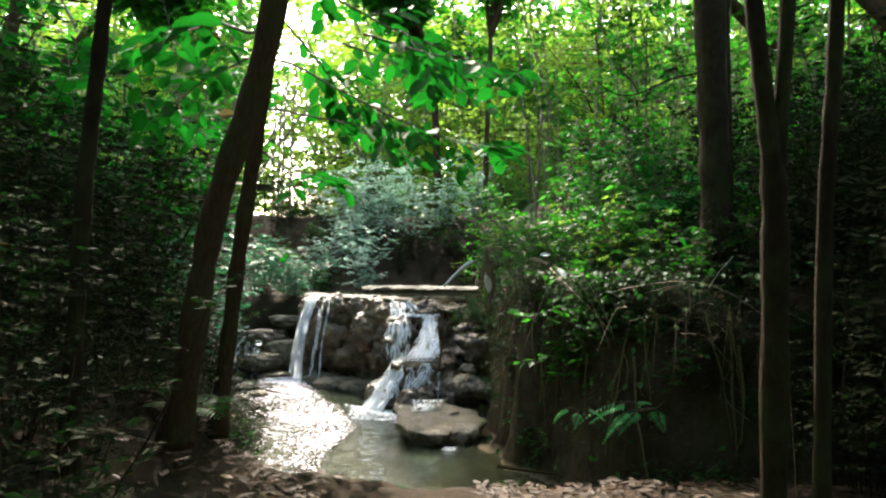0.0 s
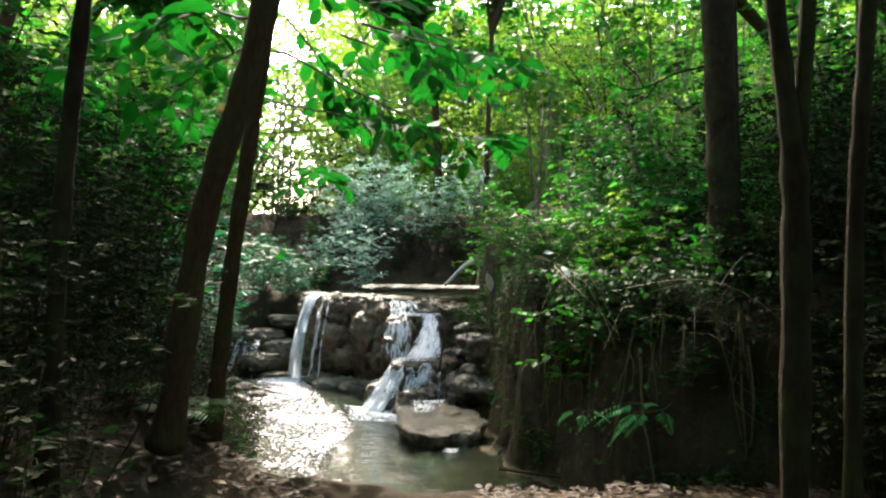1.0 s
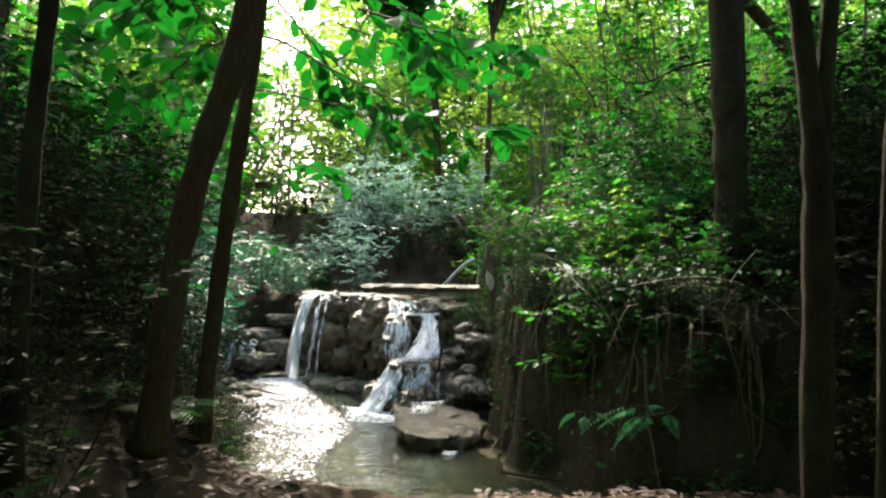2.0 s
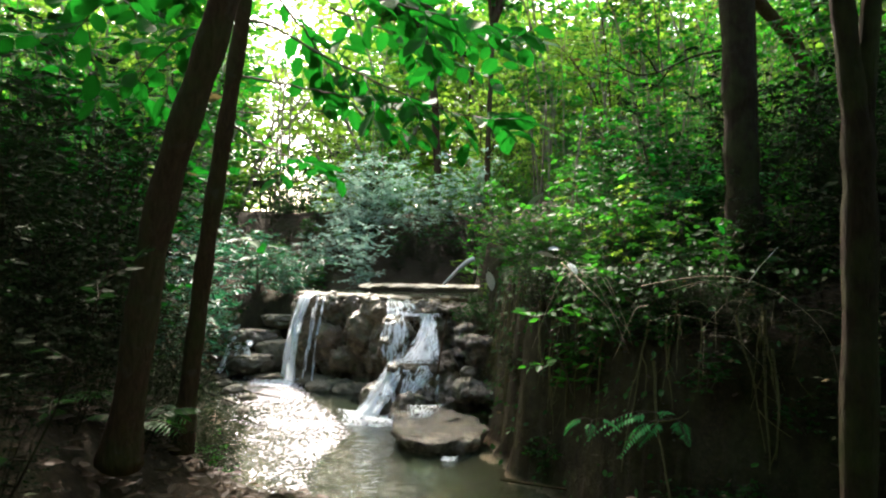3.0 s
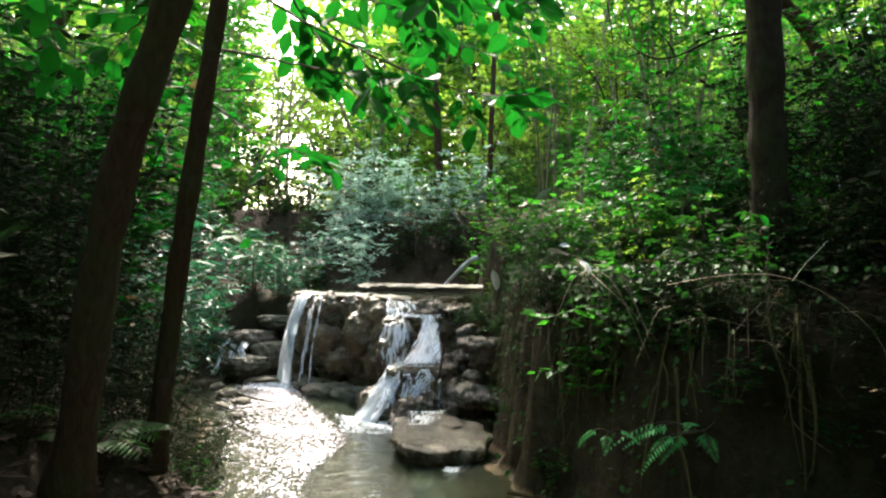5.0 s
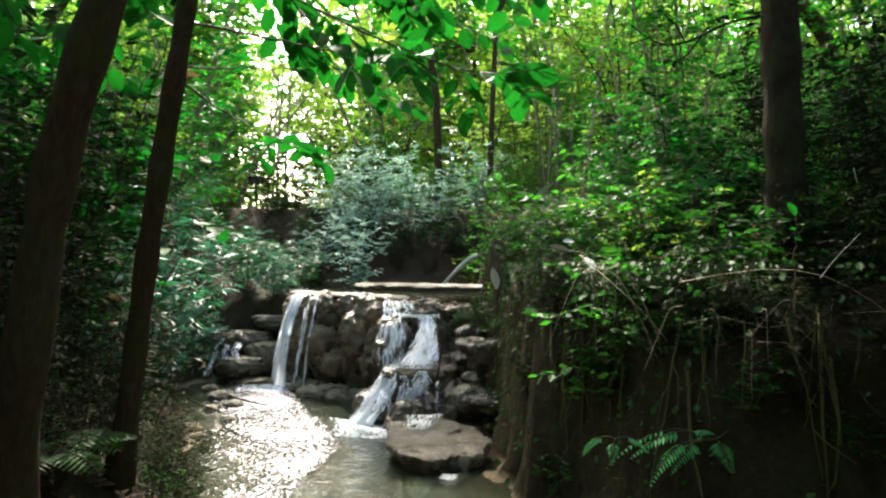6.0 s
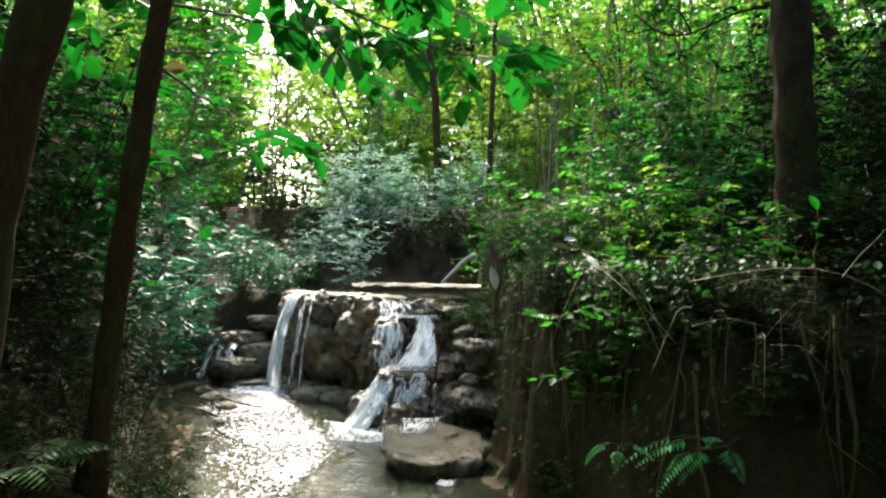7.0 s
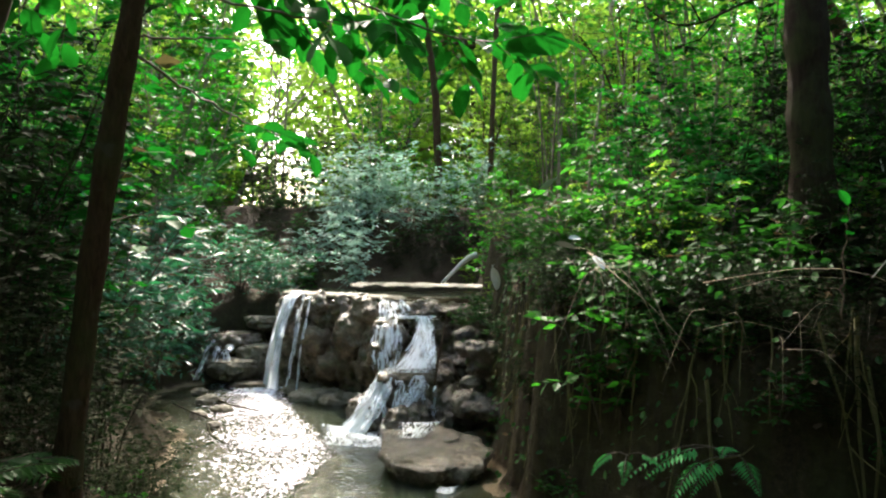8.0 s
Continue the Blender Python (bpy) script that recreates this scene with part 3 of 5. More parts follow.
def ribbon(name, material, rows, width_in, seed, across=14):
    """A sheet of falling water: rows of (left place, right place) from the lip down."""
    k = len(rows)
    v, uv, edge = [], [], []
    for j in range(k):
        a, b = Vector(rows[j][0]), Vector(rows[j][1])
        for i in range(across + 1):
            s = i / across
            p = a.lerp(b, s)
            p.y += 0.03 * noise.noise(Vector((s * 6, j * 0.35, seed))) - 0.03 * math.sin(s * math.pi)
            p.x += 0.012 * noise.noise(Vector((s * 9, j * 0.5, seed + 5)))
            v.append(p)
            uv.append((s * width_in, j / (k - 1)))
            edge.append((s, j / (k - 1)))
    w = across + 1
    f = [(j * w + i, j * w + i + 1, (j + 1) * w + i + 1, (j + 1) * w + i) for j in range(k - 1) for i in range(across)]
    me = bpy.data.meshes.new(name)
    me.from_pydata(v, [], f)
    lay = me.uv_layers.new(name="UVMap")
    rim = me.uv_layers.new(name="edge")
    for lp in me.loops:
        lay.data[lp.index].uv = uv[lp.vertex_index]
        rim.data[lp.index].uv = edge[lp.vertex_index]
    me.polygons.foreach_set("use_smooth", [True] * len(me.polygons))
    me.materials.append(material)
    return me


def fall(name, parent, material, left, right, width_in, seed, steps=14):
    """left, right: places along each edge; the sheet is smoothed between them."""
    left, right = np.asarray(left, float), np.asarray(right, float)
    t = np.linspace(0, 1, len(left))
    q = np.linspace(0, 1, steps)
    rows = [([np.interp(s, t, left[:, k]) for k in range(3)], [np.interp(s, t, right[:, k]) for k in range(3)]) for s in q]
    return part(name, ribbon(name, material, rows, width_in, seed), parent)


falls = empty("waterfall", "white water falling in two streams over travertine", "waterfall")


def strands(name, parent, left, right, count, seed, material=None, thick=(0.03, 0.09)):
    """Ragged tongues of water that start and end at different heights between the two edges of a fall."""
    rng = np.random.default_rng(seed)
    left, right = np.asarray(left, float), np.asarray(right, float)
    t = np.linspace(0, 1, len(left))
    for i in range(count):
        s, w = rng.random(), rng.uniform(*thick)
        q = np.linspace(rng.uniform(0.0, 0.45), rng.uniform(0.6, 1.0), 7)
        s = np.clip(s + np.cumsum(rng.normal(0, 0.05, 7)), 0, 1)[:, None]
        a = np.stack([np.interp(q, t, left[:, k]) for k in range(3)], 1)
        b = np.stack([np.interp(q, t, right[:, k]) for k in range(3)], 1)
        mid = a + (b - a) * s + np.array((0, -0.03, 0.008))
        out = unit(right[0] - left[0]) * w * (0.5 + 0.3 * np.sin(np.linspace(0.3, 2.8, 7) + rng.uniform(-0.4, 0.4)))[:, None]
        fall(name, parent, material or FALLS_THIN, mid - out, mid + out, w * 1.6, seed + i, 12)


def stream(name, left, right, width_in, seed, material, count, steps=14):
    fall(name, falls, material, left, right, width_in, seed, steps)
    strands(name, falls, left, right, count, seed * 31)


# the left fall, off the rim's corner
stream("left_stream", [(-2.0, 10.05, 1.22), (-2.08, 9.85, 1.12), (-2.2, 9.72, 0.6), (-2.28, 9.66, 0.0)], [(-1.78, 9.8, 1.22), (-1.86, 9.6, 1.12), (-2.0, 9.5, 0.6), (-2.02, 9.45, 0.0)], 0.35, 1, FALLS_DENSE, 6)
strands("left_trickle", falls, [(-1.8, 9.75, 1.22), (-1.8, 9.52, 1.1), (-1.86, 9.45, 0.6), (-1.9, 9.4, 0.0)], [(-1.6, 9.55, 1.22), (-1.6, 9.4, 1.1), (-1.66, 9.34, 0.6), (-1.7, 9.3, 0.0)], 5, 77, FALLS_THIN, (0.03, 0.06))
strands("side_trickle", falls, [(-3.1, 10.2, 0.55), (-3.12, 10.0, 0.42), (-3.2, 9.8, 0.05)], [(-2.7, 10.1, 0.5), (-2.75, 9.85, 0.38), (-2.8, 9.7, 0.05)], 3, 55, FALLS_THIN, (0.05, 0.12))
# the right fall: a broken cascade over the upper step, a chute, the shelf and the apron below it
stream("upper_cascade", [(-0.74, 9.05, 1.20), (-0.72, 8.72, 1.14), (-0.72, 8.48, 1.0)], [(-0.52, 8.95, 1.20), (-0.4, 8.62, 1.12), (-0.3, 8.4, 1.02)], 0.35, 3, FALLS_THIN, 5, 8)
fall("upper_film", falls, FOAM, [(-0.7, 8.62, 1.03), (-0.68, 8.42, 1.0)], [(0.02, 8.5, 1.02), (0.0, 8.34, 0.99)], 0.6, 16, 6)
fall("upper_film", falls, FALLS_THIN, [(-0.72, 8.46, 1.0), (-0.76, 8.2, 0.9), (-0.78, 8.08, 0.62), (-0.7, 7.98, 0.5)], [(-0.42, 8.36, 1.02), (-0.36, 8.08, 0.94), (-0.36, 7.94, 0.76), (-0.4, 7.88, 0.55)], 0.35, 12)
stream("chute", [(-0.3, 8.42, 1.03), (-0.26, 8.34, 0.95), (-0.32, 8.0, 0.74), (-0.46, 7.74, 0.57)], [(-0.14, 8.38, 1.02), (-0.1, 8.3, 0.94), (-0.08, 7.95, 0.74), (-0.05, 7.72, 0.57)], 0.4, 4, FALLS, 7)
fall("shelf_film", falls, FOAM, [(-0.58, 7.98, 0.555), (-0.58, 7.66, 0.54)], [(-0.04, 7.98, 0.555), (-0.04, 7.64, 0.54)], 0.6, 6, 6)
strands("shelf_drip", falls, [(-0.6, 7.66, 0.54), (-0.63, 7.58, 0.4), (-0.66, 7.5, 0.02)], [(-0.04, 7.62, 0.54), (-0.05, 7.54, 0.4), (-0.08, 7.48, 0.02)], 12, 21, FALLS_THIN, (0.03, 0.09))
stream("lower_fall", [(-0.62, 7.85, 0.53), (-0.74, 7.68, 0.26), (-0.98, 7.5, 0.0)], [(-0.46, 7.7, 0.53), (-0.52, 7.52, 0.26), (-0.66, 7.36, 0.0)], 0.35, 8, FALLS, 7)
stream("lower_fall", [(-0.3, 7.66, 0.36), (-0.42, 7.5, 0.2), (-0.62, 7.3, 0.0)], [(-0.16, 7.62, 0.36), (-0.26, 7.44, 0.2), (-0.4, 7.2, 0.0)], 0.3, 9, FALLS, 5)
fall("foam_patch", falls, FOAM, [(-1.2, 7.75, 0.018), (-1.0, 7.0, 0.018)], [(-0.4, 7.5, 0.018), (-0.36, 6.95, 0.018)], 0.4, 10, 10)
fall("foam_patch", falls, FOAM, [(-2.75, 9.95, 0.02), (-2.6, 9.2, 0.02)], [(-1.9, 9.6, 0.02), (-1.85, 9.0, 0.02)], 0.4, 11, 10)
fall("splash", falls, FALLS_THIN, [(-0.38, 6.80, 0.262), (-0.36, 6.66, 0.238), (-0.34, 6.5, 0.212)], [(0.06, 6.84, 0.268), (0.02, 6.68, 0.242), (-0.08, 6.52, 0.215)], 0.6, 14, 8)
fall("splash", falls, FOAM, [(0.0, 5.98, 0.016), (-0.02, 5.86, 0.016)], [(0.16, 5.98, 0.016), (0.14, 5.84, 0.016)], 0.4, 15, 6)
# Painted sun glitter, a white-flecked sheet just above the riffled run.
fall("riffle", falls, GLITTER, [(-3.1, 10.3, 0.014), (-2.8, 8.9, 0.014), (-2.45, 7.9, 0.014), (-2.15, 7.0, 0.014), (-1.95, 6.3, 0.014), (-1.72, 5.8, 0.014), (-1.45, 4.8, 0.014)], [(-1.8, 9.3, 0.014), (-1.58, 8.5, 0.014), (-1.22, 7.75, 0.014), (-0.8, 6.8, 0.014), (-0.86, 6.3, 0.014), (-0.95, 5.8, 0.014), (-0.85, 4.8, 0.014)], 0.4, 13, 30)

# ---- boulders ----


def boulder(name, place, size, seed, material, label, turn=0.0, flat=None, rough=0.2, undercut=0.0, tilt=0.0):
    s = Soup()
    lump(s, np.zeros(3), size, seed, rough, 5)
    if flat is not None:
        for a in s.v:
            if undercut:
                k = 1 - undercut * np.clip((flat * 0.6 - a[:, 2]) / flat, 0, 1)
                a[:, 0] *= k
                a[:, 1] *= k
            a[:, 2] = np.where(a[:, 2] > flat, flat + (a[:, 2] - flat) * (0.05 if undercut else 0.12), a[:, 2])
    ob = new(name, s.mesh(name, material))
    ob.matrix_basis = pose(*place, tilt, 0, turn)
    return tagged(ob, label, "rock")


boulder("boulder", (-0.05, 6.46, -0.02), (0.40, 0.46, 0.62), 3, ROCK_WET, "flat wet brown boulder standing in the stream pool", 16, 0.19, 0.22, 0.3, 9)
boulder("boulder", (0.06, 6.6, 0.19), (0.11, 0.13, 0.07), 9, ROCK_WET, "small wet stone lying on a flat boulder", 10, 0.03, 0.15, 0.0, 9)
for i, (x, y, z, a, b, c) in enumerate([(-2.45, 10.3, 0.3, 0.34, 0.34, 0.32), (-2.85, 10.5, 0.45, 0.4, 0.34, 0.3), (-2.75, 10.0, 0.2, 0.34, 0.3, 0.2), (-3.2, 10.4, 0.2, 0.34, 0.34, 0.25), (-2.5, 10.7, 0.75, 0.34, 0.25, 0.14), (-2.4, 9.75, 0.0, 0.3, 0.22, 0.12)]):
    boulder("boulder", (x, y, z), (a, b, c), 20 + i, ROCK if i % 2 else ROCK_DRY, "rounded wet travertine boulder beside the waterfall", i * 40, c * 0.5)
for i, (x, y, a) in enumerate([(-2.3, 8.25, 0.11), (-2.6, 8.7, 0.14), (-2.9, 9.2, 0.1), (-2.15, 7.6, 0.08), (-2.45, 8.0, 0.1)]):
    boulder("stone", (x, y, 0.02), (a, a * 0.8, a * 0.5), 40 + i, ROCK_DRY, "small pale stone at the edge of the pool", i * 30)

# ---- near trees ----
make_tree("tree", 11, [(-1.04, 2.64, 0.93), (-1.0, 2.6, 1.07), (-0.93, 2.56, 1.51), (-0.88, 2.54, 1.77), (-0.81, 2.51, 1.99), (-0.73, 2.49, 2.2), (-0.67, 2.47, 2.38), (-0.62, 2.45, 2.61), (-0.5, 2.4, 3.3), (-0.4, 2.4, 4.6)],
          [0.058, 0.054, 0.05, 0.048, 0.047, 0.047, 0.048, 0.05, 0.045, 0.04], (-0.6, 1.8, 6.0), (2.6, 2.4, 1.5), "leaning brown tree with rough mossy bark on the bank", 9, 14, 10, 0.15)
make_tree("tree", 12, [(-1.14, 3.4, 0.75), (-1.09, 3.4, 1.23), (-1.05, 3.39, 1.59), (-0.99, 3.38, 2.02), (-0.94, 3.38, 2.38), (-0.86, 3.36, 2.9), (-0.75, 3.3, 4.4)],
          [0.042, 0.04, 0.04, 0.038, 0.036, 0.033, 0.026], (-1.2, 3.4, 5.4), (1.8, 1.6, 1.1), "slender brown tree with thin side twigs", 8, 12, 10, 0.14)
# The crown is added out of view, off the trunk, to shade the bank.
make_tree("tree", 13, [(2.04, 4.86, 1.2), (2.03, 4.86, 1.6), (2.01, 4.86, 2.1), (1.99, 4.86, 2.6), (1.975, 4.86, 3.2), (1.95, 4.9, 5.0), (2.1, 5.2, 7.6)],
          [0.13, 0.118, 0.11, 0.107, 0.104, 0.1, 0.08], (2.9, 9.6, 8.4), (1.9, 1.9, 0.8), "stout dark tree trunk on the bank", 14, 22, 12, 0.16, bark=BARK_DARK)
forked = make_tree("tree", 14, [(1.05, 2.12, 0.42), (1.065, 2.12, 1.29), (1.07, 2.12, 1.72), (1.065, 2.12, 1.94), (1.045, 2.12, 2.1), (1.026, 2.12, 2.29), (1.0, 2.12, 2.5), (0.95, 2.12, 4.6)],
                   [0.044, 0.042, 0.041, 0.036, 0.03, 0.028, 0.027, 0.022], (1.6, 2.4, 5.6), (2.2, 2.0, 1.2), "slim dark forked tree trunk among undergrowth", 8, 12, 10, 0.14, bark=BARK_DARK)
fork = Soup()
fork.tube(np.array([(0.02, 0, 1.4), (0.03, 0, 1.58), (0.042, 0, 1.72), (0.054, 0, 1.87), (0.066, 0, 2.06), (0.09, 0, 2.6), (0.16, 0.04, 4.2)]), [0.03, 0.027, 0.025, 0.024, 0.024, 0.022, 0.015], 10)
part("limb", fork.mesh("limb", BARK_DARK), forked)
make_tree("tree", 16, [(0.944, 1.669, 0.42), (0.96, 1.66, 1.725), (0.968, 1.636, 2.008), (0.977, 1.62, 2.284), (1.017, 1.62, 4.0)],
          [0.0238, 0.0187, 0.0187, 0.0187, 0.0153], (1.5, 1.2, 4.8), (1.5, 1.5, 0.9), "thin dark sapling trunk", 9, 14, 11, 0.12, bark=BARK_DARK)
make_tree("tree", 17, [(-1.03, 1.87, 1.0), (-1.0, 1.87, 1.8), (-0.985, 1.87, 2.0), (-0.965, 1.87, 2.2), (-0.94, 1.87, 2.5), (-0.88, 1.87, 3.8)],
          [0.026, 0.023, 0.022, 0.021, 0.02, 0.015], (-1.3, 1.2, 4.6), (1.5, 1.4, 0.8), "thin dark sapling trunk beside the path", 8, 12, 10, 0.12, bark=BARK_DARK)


def crooked_branch():
    """A bare bent branch that reaches out from the stout tree."""
    top = empty("branch", "bare crooked dark branch reaching over the bank", "branch", "overhanging branches", at=pose(1.95, 4.95, 3.1))
    main = [(0, 0, 0), (-0.18, 0.12, 0.0), (-0.33, 0.16, -0.07), (-0.43, 0.17, -0.12), (-0.57, 0.16, -0.14), (-0.68, 0.15, -0.1), (-0.78, 0.14, -0.02)]
    for line, r in ((main, 0.009), ([(-0.43, 0.17, -0.12), (-0.5, 0.14, -0.02), (-0.62, 0.1, 0.06)], 0.006), ([(-0.33, 0.16, -0.07), (-0.42, 0.2, -0.2), (-0.55, 0.22, -0.24)], 0.006), ([(-0.68, 0.15, -0.1), (-0.78, 0.12, -0.14), (-0.9, 0.1, -0.12)], 0.005)):
        line = np.asarray(line, float)
        q = np.linspace(0, 1, 16)
        pts = np.stack([np.interp(q, np.linspace(0, 1, len(line)), line[:, k]) for k in range(3)], 1)
        pts[1:-1] = (pts[:-2] + 2 * pts[1:-1] + pts[2:]) / 4
        wood = Soup()
        wood.tube(pts, np.linspace(r, r * 0.4, 16), 6)
        part("wood" if r > 0.008 else "twig", wood.mesh("wood", BARK_DARK), top)


crooked_branch()

# ---- leafy branches that hang into the view ----


def hero_leaf(seed):
    """One broad elliptic leaf with a midrib fold, a drooping tip and a short stalk; 1 long along +y."""
    rng = np.random.default_rng(seed)
    prof = [(0.0, 0.04), (0.1, 0.15), (0.25, 0.25), (0.42, 0.295), (0.6, 0.29), (0.76, 0.235), (0.89, 0.135), (1.0, 0.005)]
    s = Soup()
    bend, fold = rng.uniform(0.05, 0.25), rng.uniform(0.08, 0.3)
    v, f = [], []
    for t, w in prof:
        z = -bend * t * t
        wave = 0.015 * math.sin(t * 17 + seed)
        v += [(-w, t, z + fold * w + wave), (-w * 0.5, t, z + fold * w * 0.35), (0, t, z - 0.012), (w * 0.5, t, z + fold * w * 0.35), (w, t, z + fold * w - wave)]
    for i in range(len(prof) - 1):
        for j in range(4):
            f.append((i * 5 + j, i * 5 + j + 1, i * 5 + j + 6, i * 5 + j + 5))
    s.add(v, f)
    s.tube([(0, -0.12, 0.03), (0, -0.04, 0.005), (0, 0.02, -0.008)], [0.012, 0.011, 0.01], 4)
    return s.mesh("leaf", LEAF_BROAD)


HERO = [hero_leaf(i) for i in range(6)]


def hero_branch(seed, line, thick, leaves, size, label, side_twigs=0, start=0.25):
    rng = np.random.default_rng(seed)
    line = np.asarray(line, float)
    t, q = np.linspace(0, 1, len(line)), np.linspace(0, 1, 18)
    pts = np.stack([np.interp(q, t, line[:, k]) for k in range(3)], 1)
    pts[1:-1] = (pts[:-2] + 2 * pts[1:-1] + pts[2:]) / 4 + rng.normal(0, 0.004, (16, 3))
    o = pts[0].copy()
    wood, side = Soup(), []
    wood.tube(pts - o, np.linspace(thick, thick * 0.35, 18), 6)
    places = [(along(pts, start + (1 - start) * (j + 0.3 * rng.random()) / leaves), j) for j in range(leaves)]
    places.append((along(pts, 0.999), leaves))
    for k in range(side_twigs):
        p, d = along(pts, start + (1 - start) * (k + rng.random()) / side_twigs)
        w = unit(np.cross(d, (0, 0, 1.0)) * (1 if k % 2 else -1) + d * 0.8 + np.array((0, 0, rng.uniform(-0.7, 0.3))))
        tw = wander(rng, p, w, rng.uniform(0.18, 0.4), 5, 0.12, -0.03)
        small = Soup()
        small.tube(tw - tw[0], np.linspace(thick * 0.4, thick * 0.2, len(tw)), 4)
        side.append((small.mesh("twig", TWIG), tw[0] - o))
        for j in range(5):
            places.append((along(tw, 0.3 + 0.16 * j), j))
    top = empty("branch", label, "branch", "overhanging branches", at=pose(*o))
    part("wood", wood.mesh("wood", TWIG), top)
    for me, p in side:
        part("twig", me, top, at=pose(*p))
    for (p, d), j in places:
        sd = np.cross(d, (0, 0, 1.0)) * (1 if j % 2 else -1)
        way = Vector(unit(d * rng.uniform(0.3, 0.9) + sd * rng.uniform(0.5, 1.0) + np.array((0, 0, rng.uniform(-0.45, 0.15)))))
        nrm = Vector(unit(np.array((0, 0, 1.0)) + rng.normal(0, 0.38, 3)))
        x = way.cross(nrm).normalized()
        z = x.cross(way).normalized()
        m = Matrix((x, way, z)).transposed().to_4x4()
        k = size * rng.uniform(0.7, 1.2)
        m = Matrix.Translation(Vector(p - o) + way * k * 0.12) @ m @ Matrix.Diagonal((k, k, k, 1))
        part("leaf", HERO[int(rng.integers(6))], top, at=m)
    return top


HANG = "leafy branch with broad oval green leaves hanging over the stream"
hero_branch(1, [(-0.91, 3.4, 2.69), (-0.79, 3.39, 2.68), (-0.63, 3.39, 2.58), (-0.46, 3.38, 2.49), (-0.34, 3.38, 2.43), (-0.12, 3.37, 2.33), (0.02, 3.36, 2.27), (0.15, 3.36, 2.25), (0.25, 3.35, 2.25)], 0.007, 14, 0.12, HANG, 7, 0.3)
hero_branch(2, [(-0.93, 3.4, 2.44), (-0.73, 3.42, 2.41), (-0.51, 3.45, 2.37), (-0.31, 3.48, 2.35), (-0.11, 3.5, 2.35)], 0.006, 7, 0.11, HANG, 3, 0.5)
hero_branch(3, [(-0.94, 3.4, 2.27), (-0.79, 3.5, 2.3), (-0.53, 3.6, 2.33)], 0.005, 3, 0.10, "thin bare twig with few leaves at its end", 0, 0.85)
hero_branch(4, [(-0.94, 3.4, 2.21), (-0.95, 3.9, 2.22), (-0.96, 4.4, 2.25), (-0.97, 4.9, 2.3), (-0.93, 5.45, 2.33)], 0.006, 9, 0.16, "drooping twig with a cluster of oval leaves at its end", 2, 0.7)
hero_branch(5, [(-0.4, 3.3, 2.79), (-0.13, 3.27, 2.7), (0.02, 3.25, 2.66), (0.14, 3.23, 2.6), (0.34, 3.2, 2.55)], 0.007, 12, 0.12, HANG, 6, 0.05)
hero_branch(6, [(-0.86, 3.6, 2.95), (-0.74, 3.67, 2.81), (-0.64, 3.75, 2.7), (-0.56, 3.83, 2.55), (-0.42, 3.9, 2.36)], 0.007, 10, 0.12, HANG, 6, 0.15)
hero_branch(7, [(-0.75, 3.3, 3.1), (-0.4, 3.5, 2.95), (0.0, 3.7, 2.85), (0.4, 3.8, 2.7)], 0.008, 14, 0.12, HANG, 8, 0.1)
hero_branch(8, [(-0.6, 3.9, 2.95), (-0.25, 4.2, 2.9), (0.1, 4.4, 2.8)], 0.007, 12, 0.12, HANG, 6, 0.1)
hero_branch(9, [(-0.7, 2.48, 2.5), (-0.95, 2.7, 2.62), (-1.25, 2.9, 2.6), (-1.5, 3.1, 2.5)], 0.007, 12, 0.12, HANG, 7, 0.2)
hero_branch(10, [(-1.0, 3.4, 2.7), (-1.3, 3.6, 2.65), (-1.6, 3.8, 2.5)], 0.007, 10, 0.12, HANG, 6, 0.2)

hero_branch(11, [(1.24, 3.3, 1.40), (1.19, 3.2, 1.60), (1.14, 3.1, 1.72)], 0.003, 3, 0.042, "small yellow-green sprig above the dark bank", 0, 0.7)
hero_branch(12, [(-1.12, 3.45, 1.66), (-1.0, 3.6, 1.72), (-0.86, 3.7, 1.68)], 0.003, 3, 0.09, "thin twig with few pointed leaves beside the tree", 0, 0.6)

def stalk(line, thick, label="bare dry stalk over the bank", material=DRY, name="dry_stalk"):
    line = np.asarray(line, float)
    t, q = np.linspace(0, 1, len(line)), np.linspace(0, 1, 14)
    pts = np.stack([np.interp(q, t, line[:, k]) for k in range(3)], 1)
    for _ in range(2):
        pts[1:-1] = (pts[:-2] + 2 * pts[1:-1] + pts[2:]) / 4
    s = Soup()
    s.tube(pts - pts[0], np.linspace(thick, thick * 0.5, 14), 5)
    ob = new(name, s.mesh(name, material))
    ob.matrix_basis = pose(*pts[0])
    return tagged(ob, label, "stalk", "dry stalks")


# ---- shrubs and undergrowth ----
RNG = random.Random(7)


def put(proto, x, y, scale, turn=None, sink=0.03, z=None):
    m = pose(x, y, (height(x, y) if z is None else z) - sink, RNG.uniform(-4, 4), RNG.uniform(-4, 4), RNG.uniform(0, 360) if turn is None else turn)
    ob = copy_thing(proto, m @ Matrix.Scale(scale, 4))
    ob.scale = (scale, scale, scale)
    return ob


def drop_proto(proto):
    for o in (*proto.children_recursive, proto):
        bpy.data.objects.remove(o)


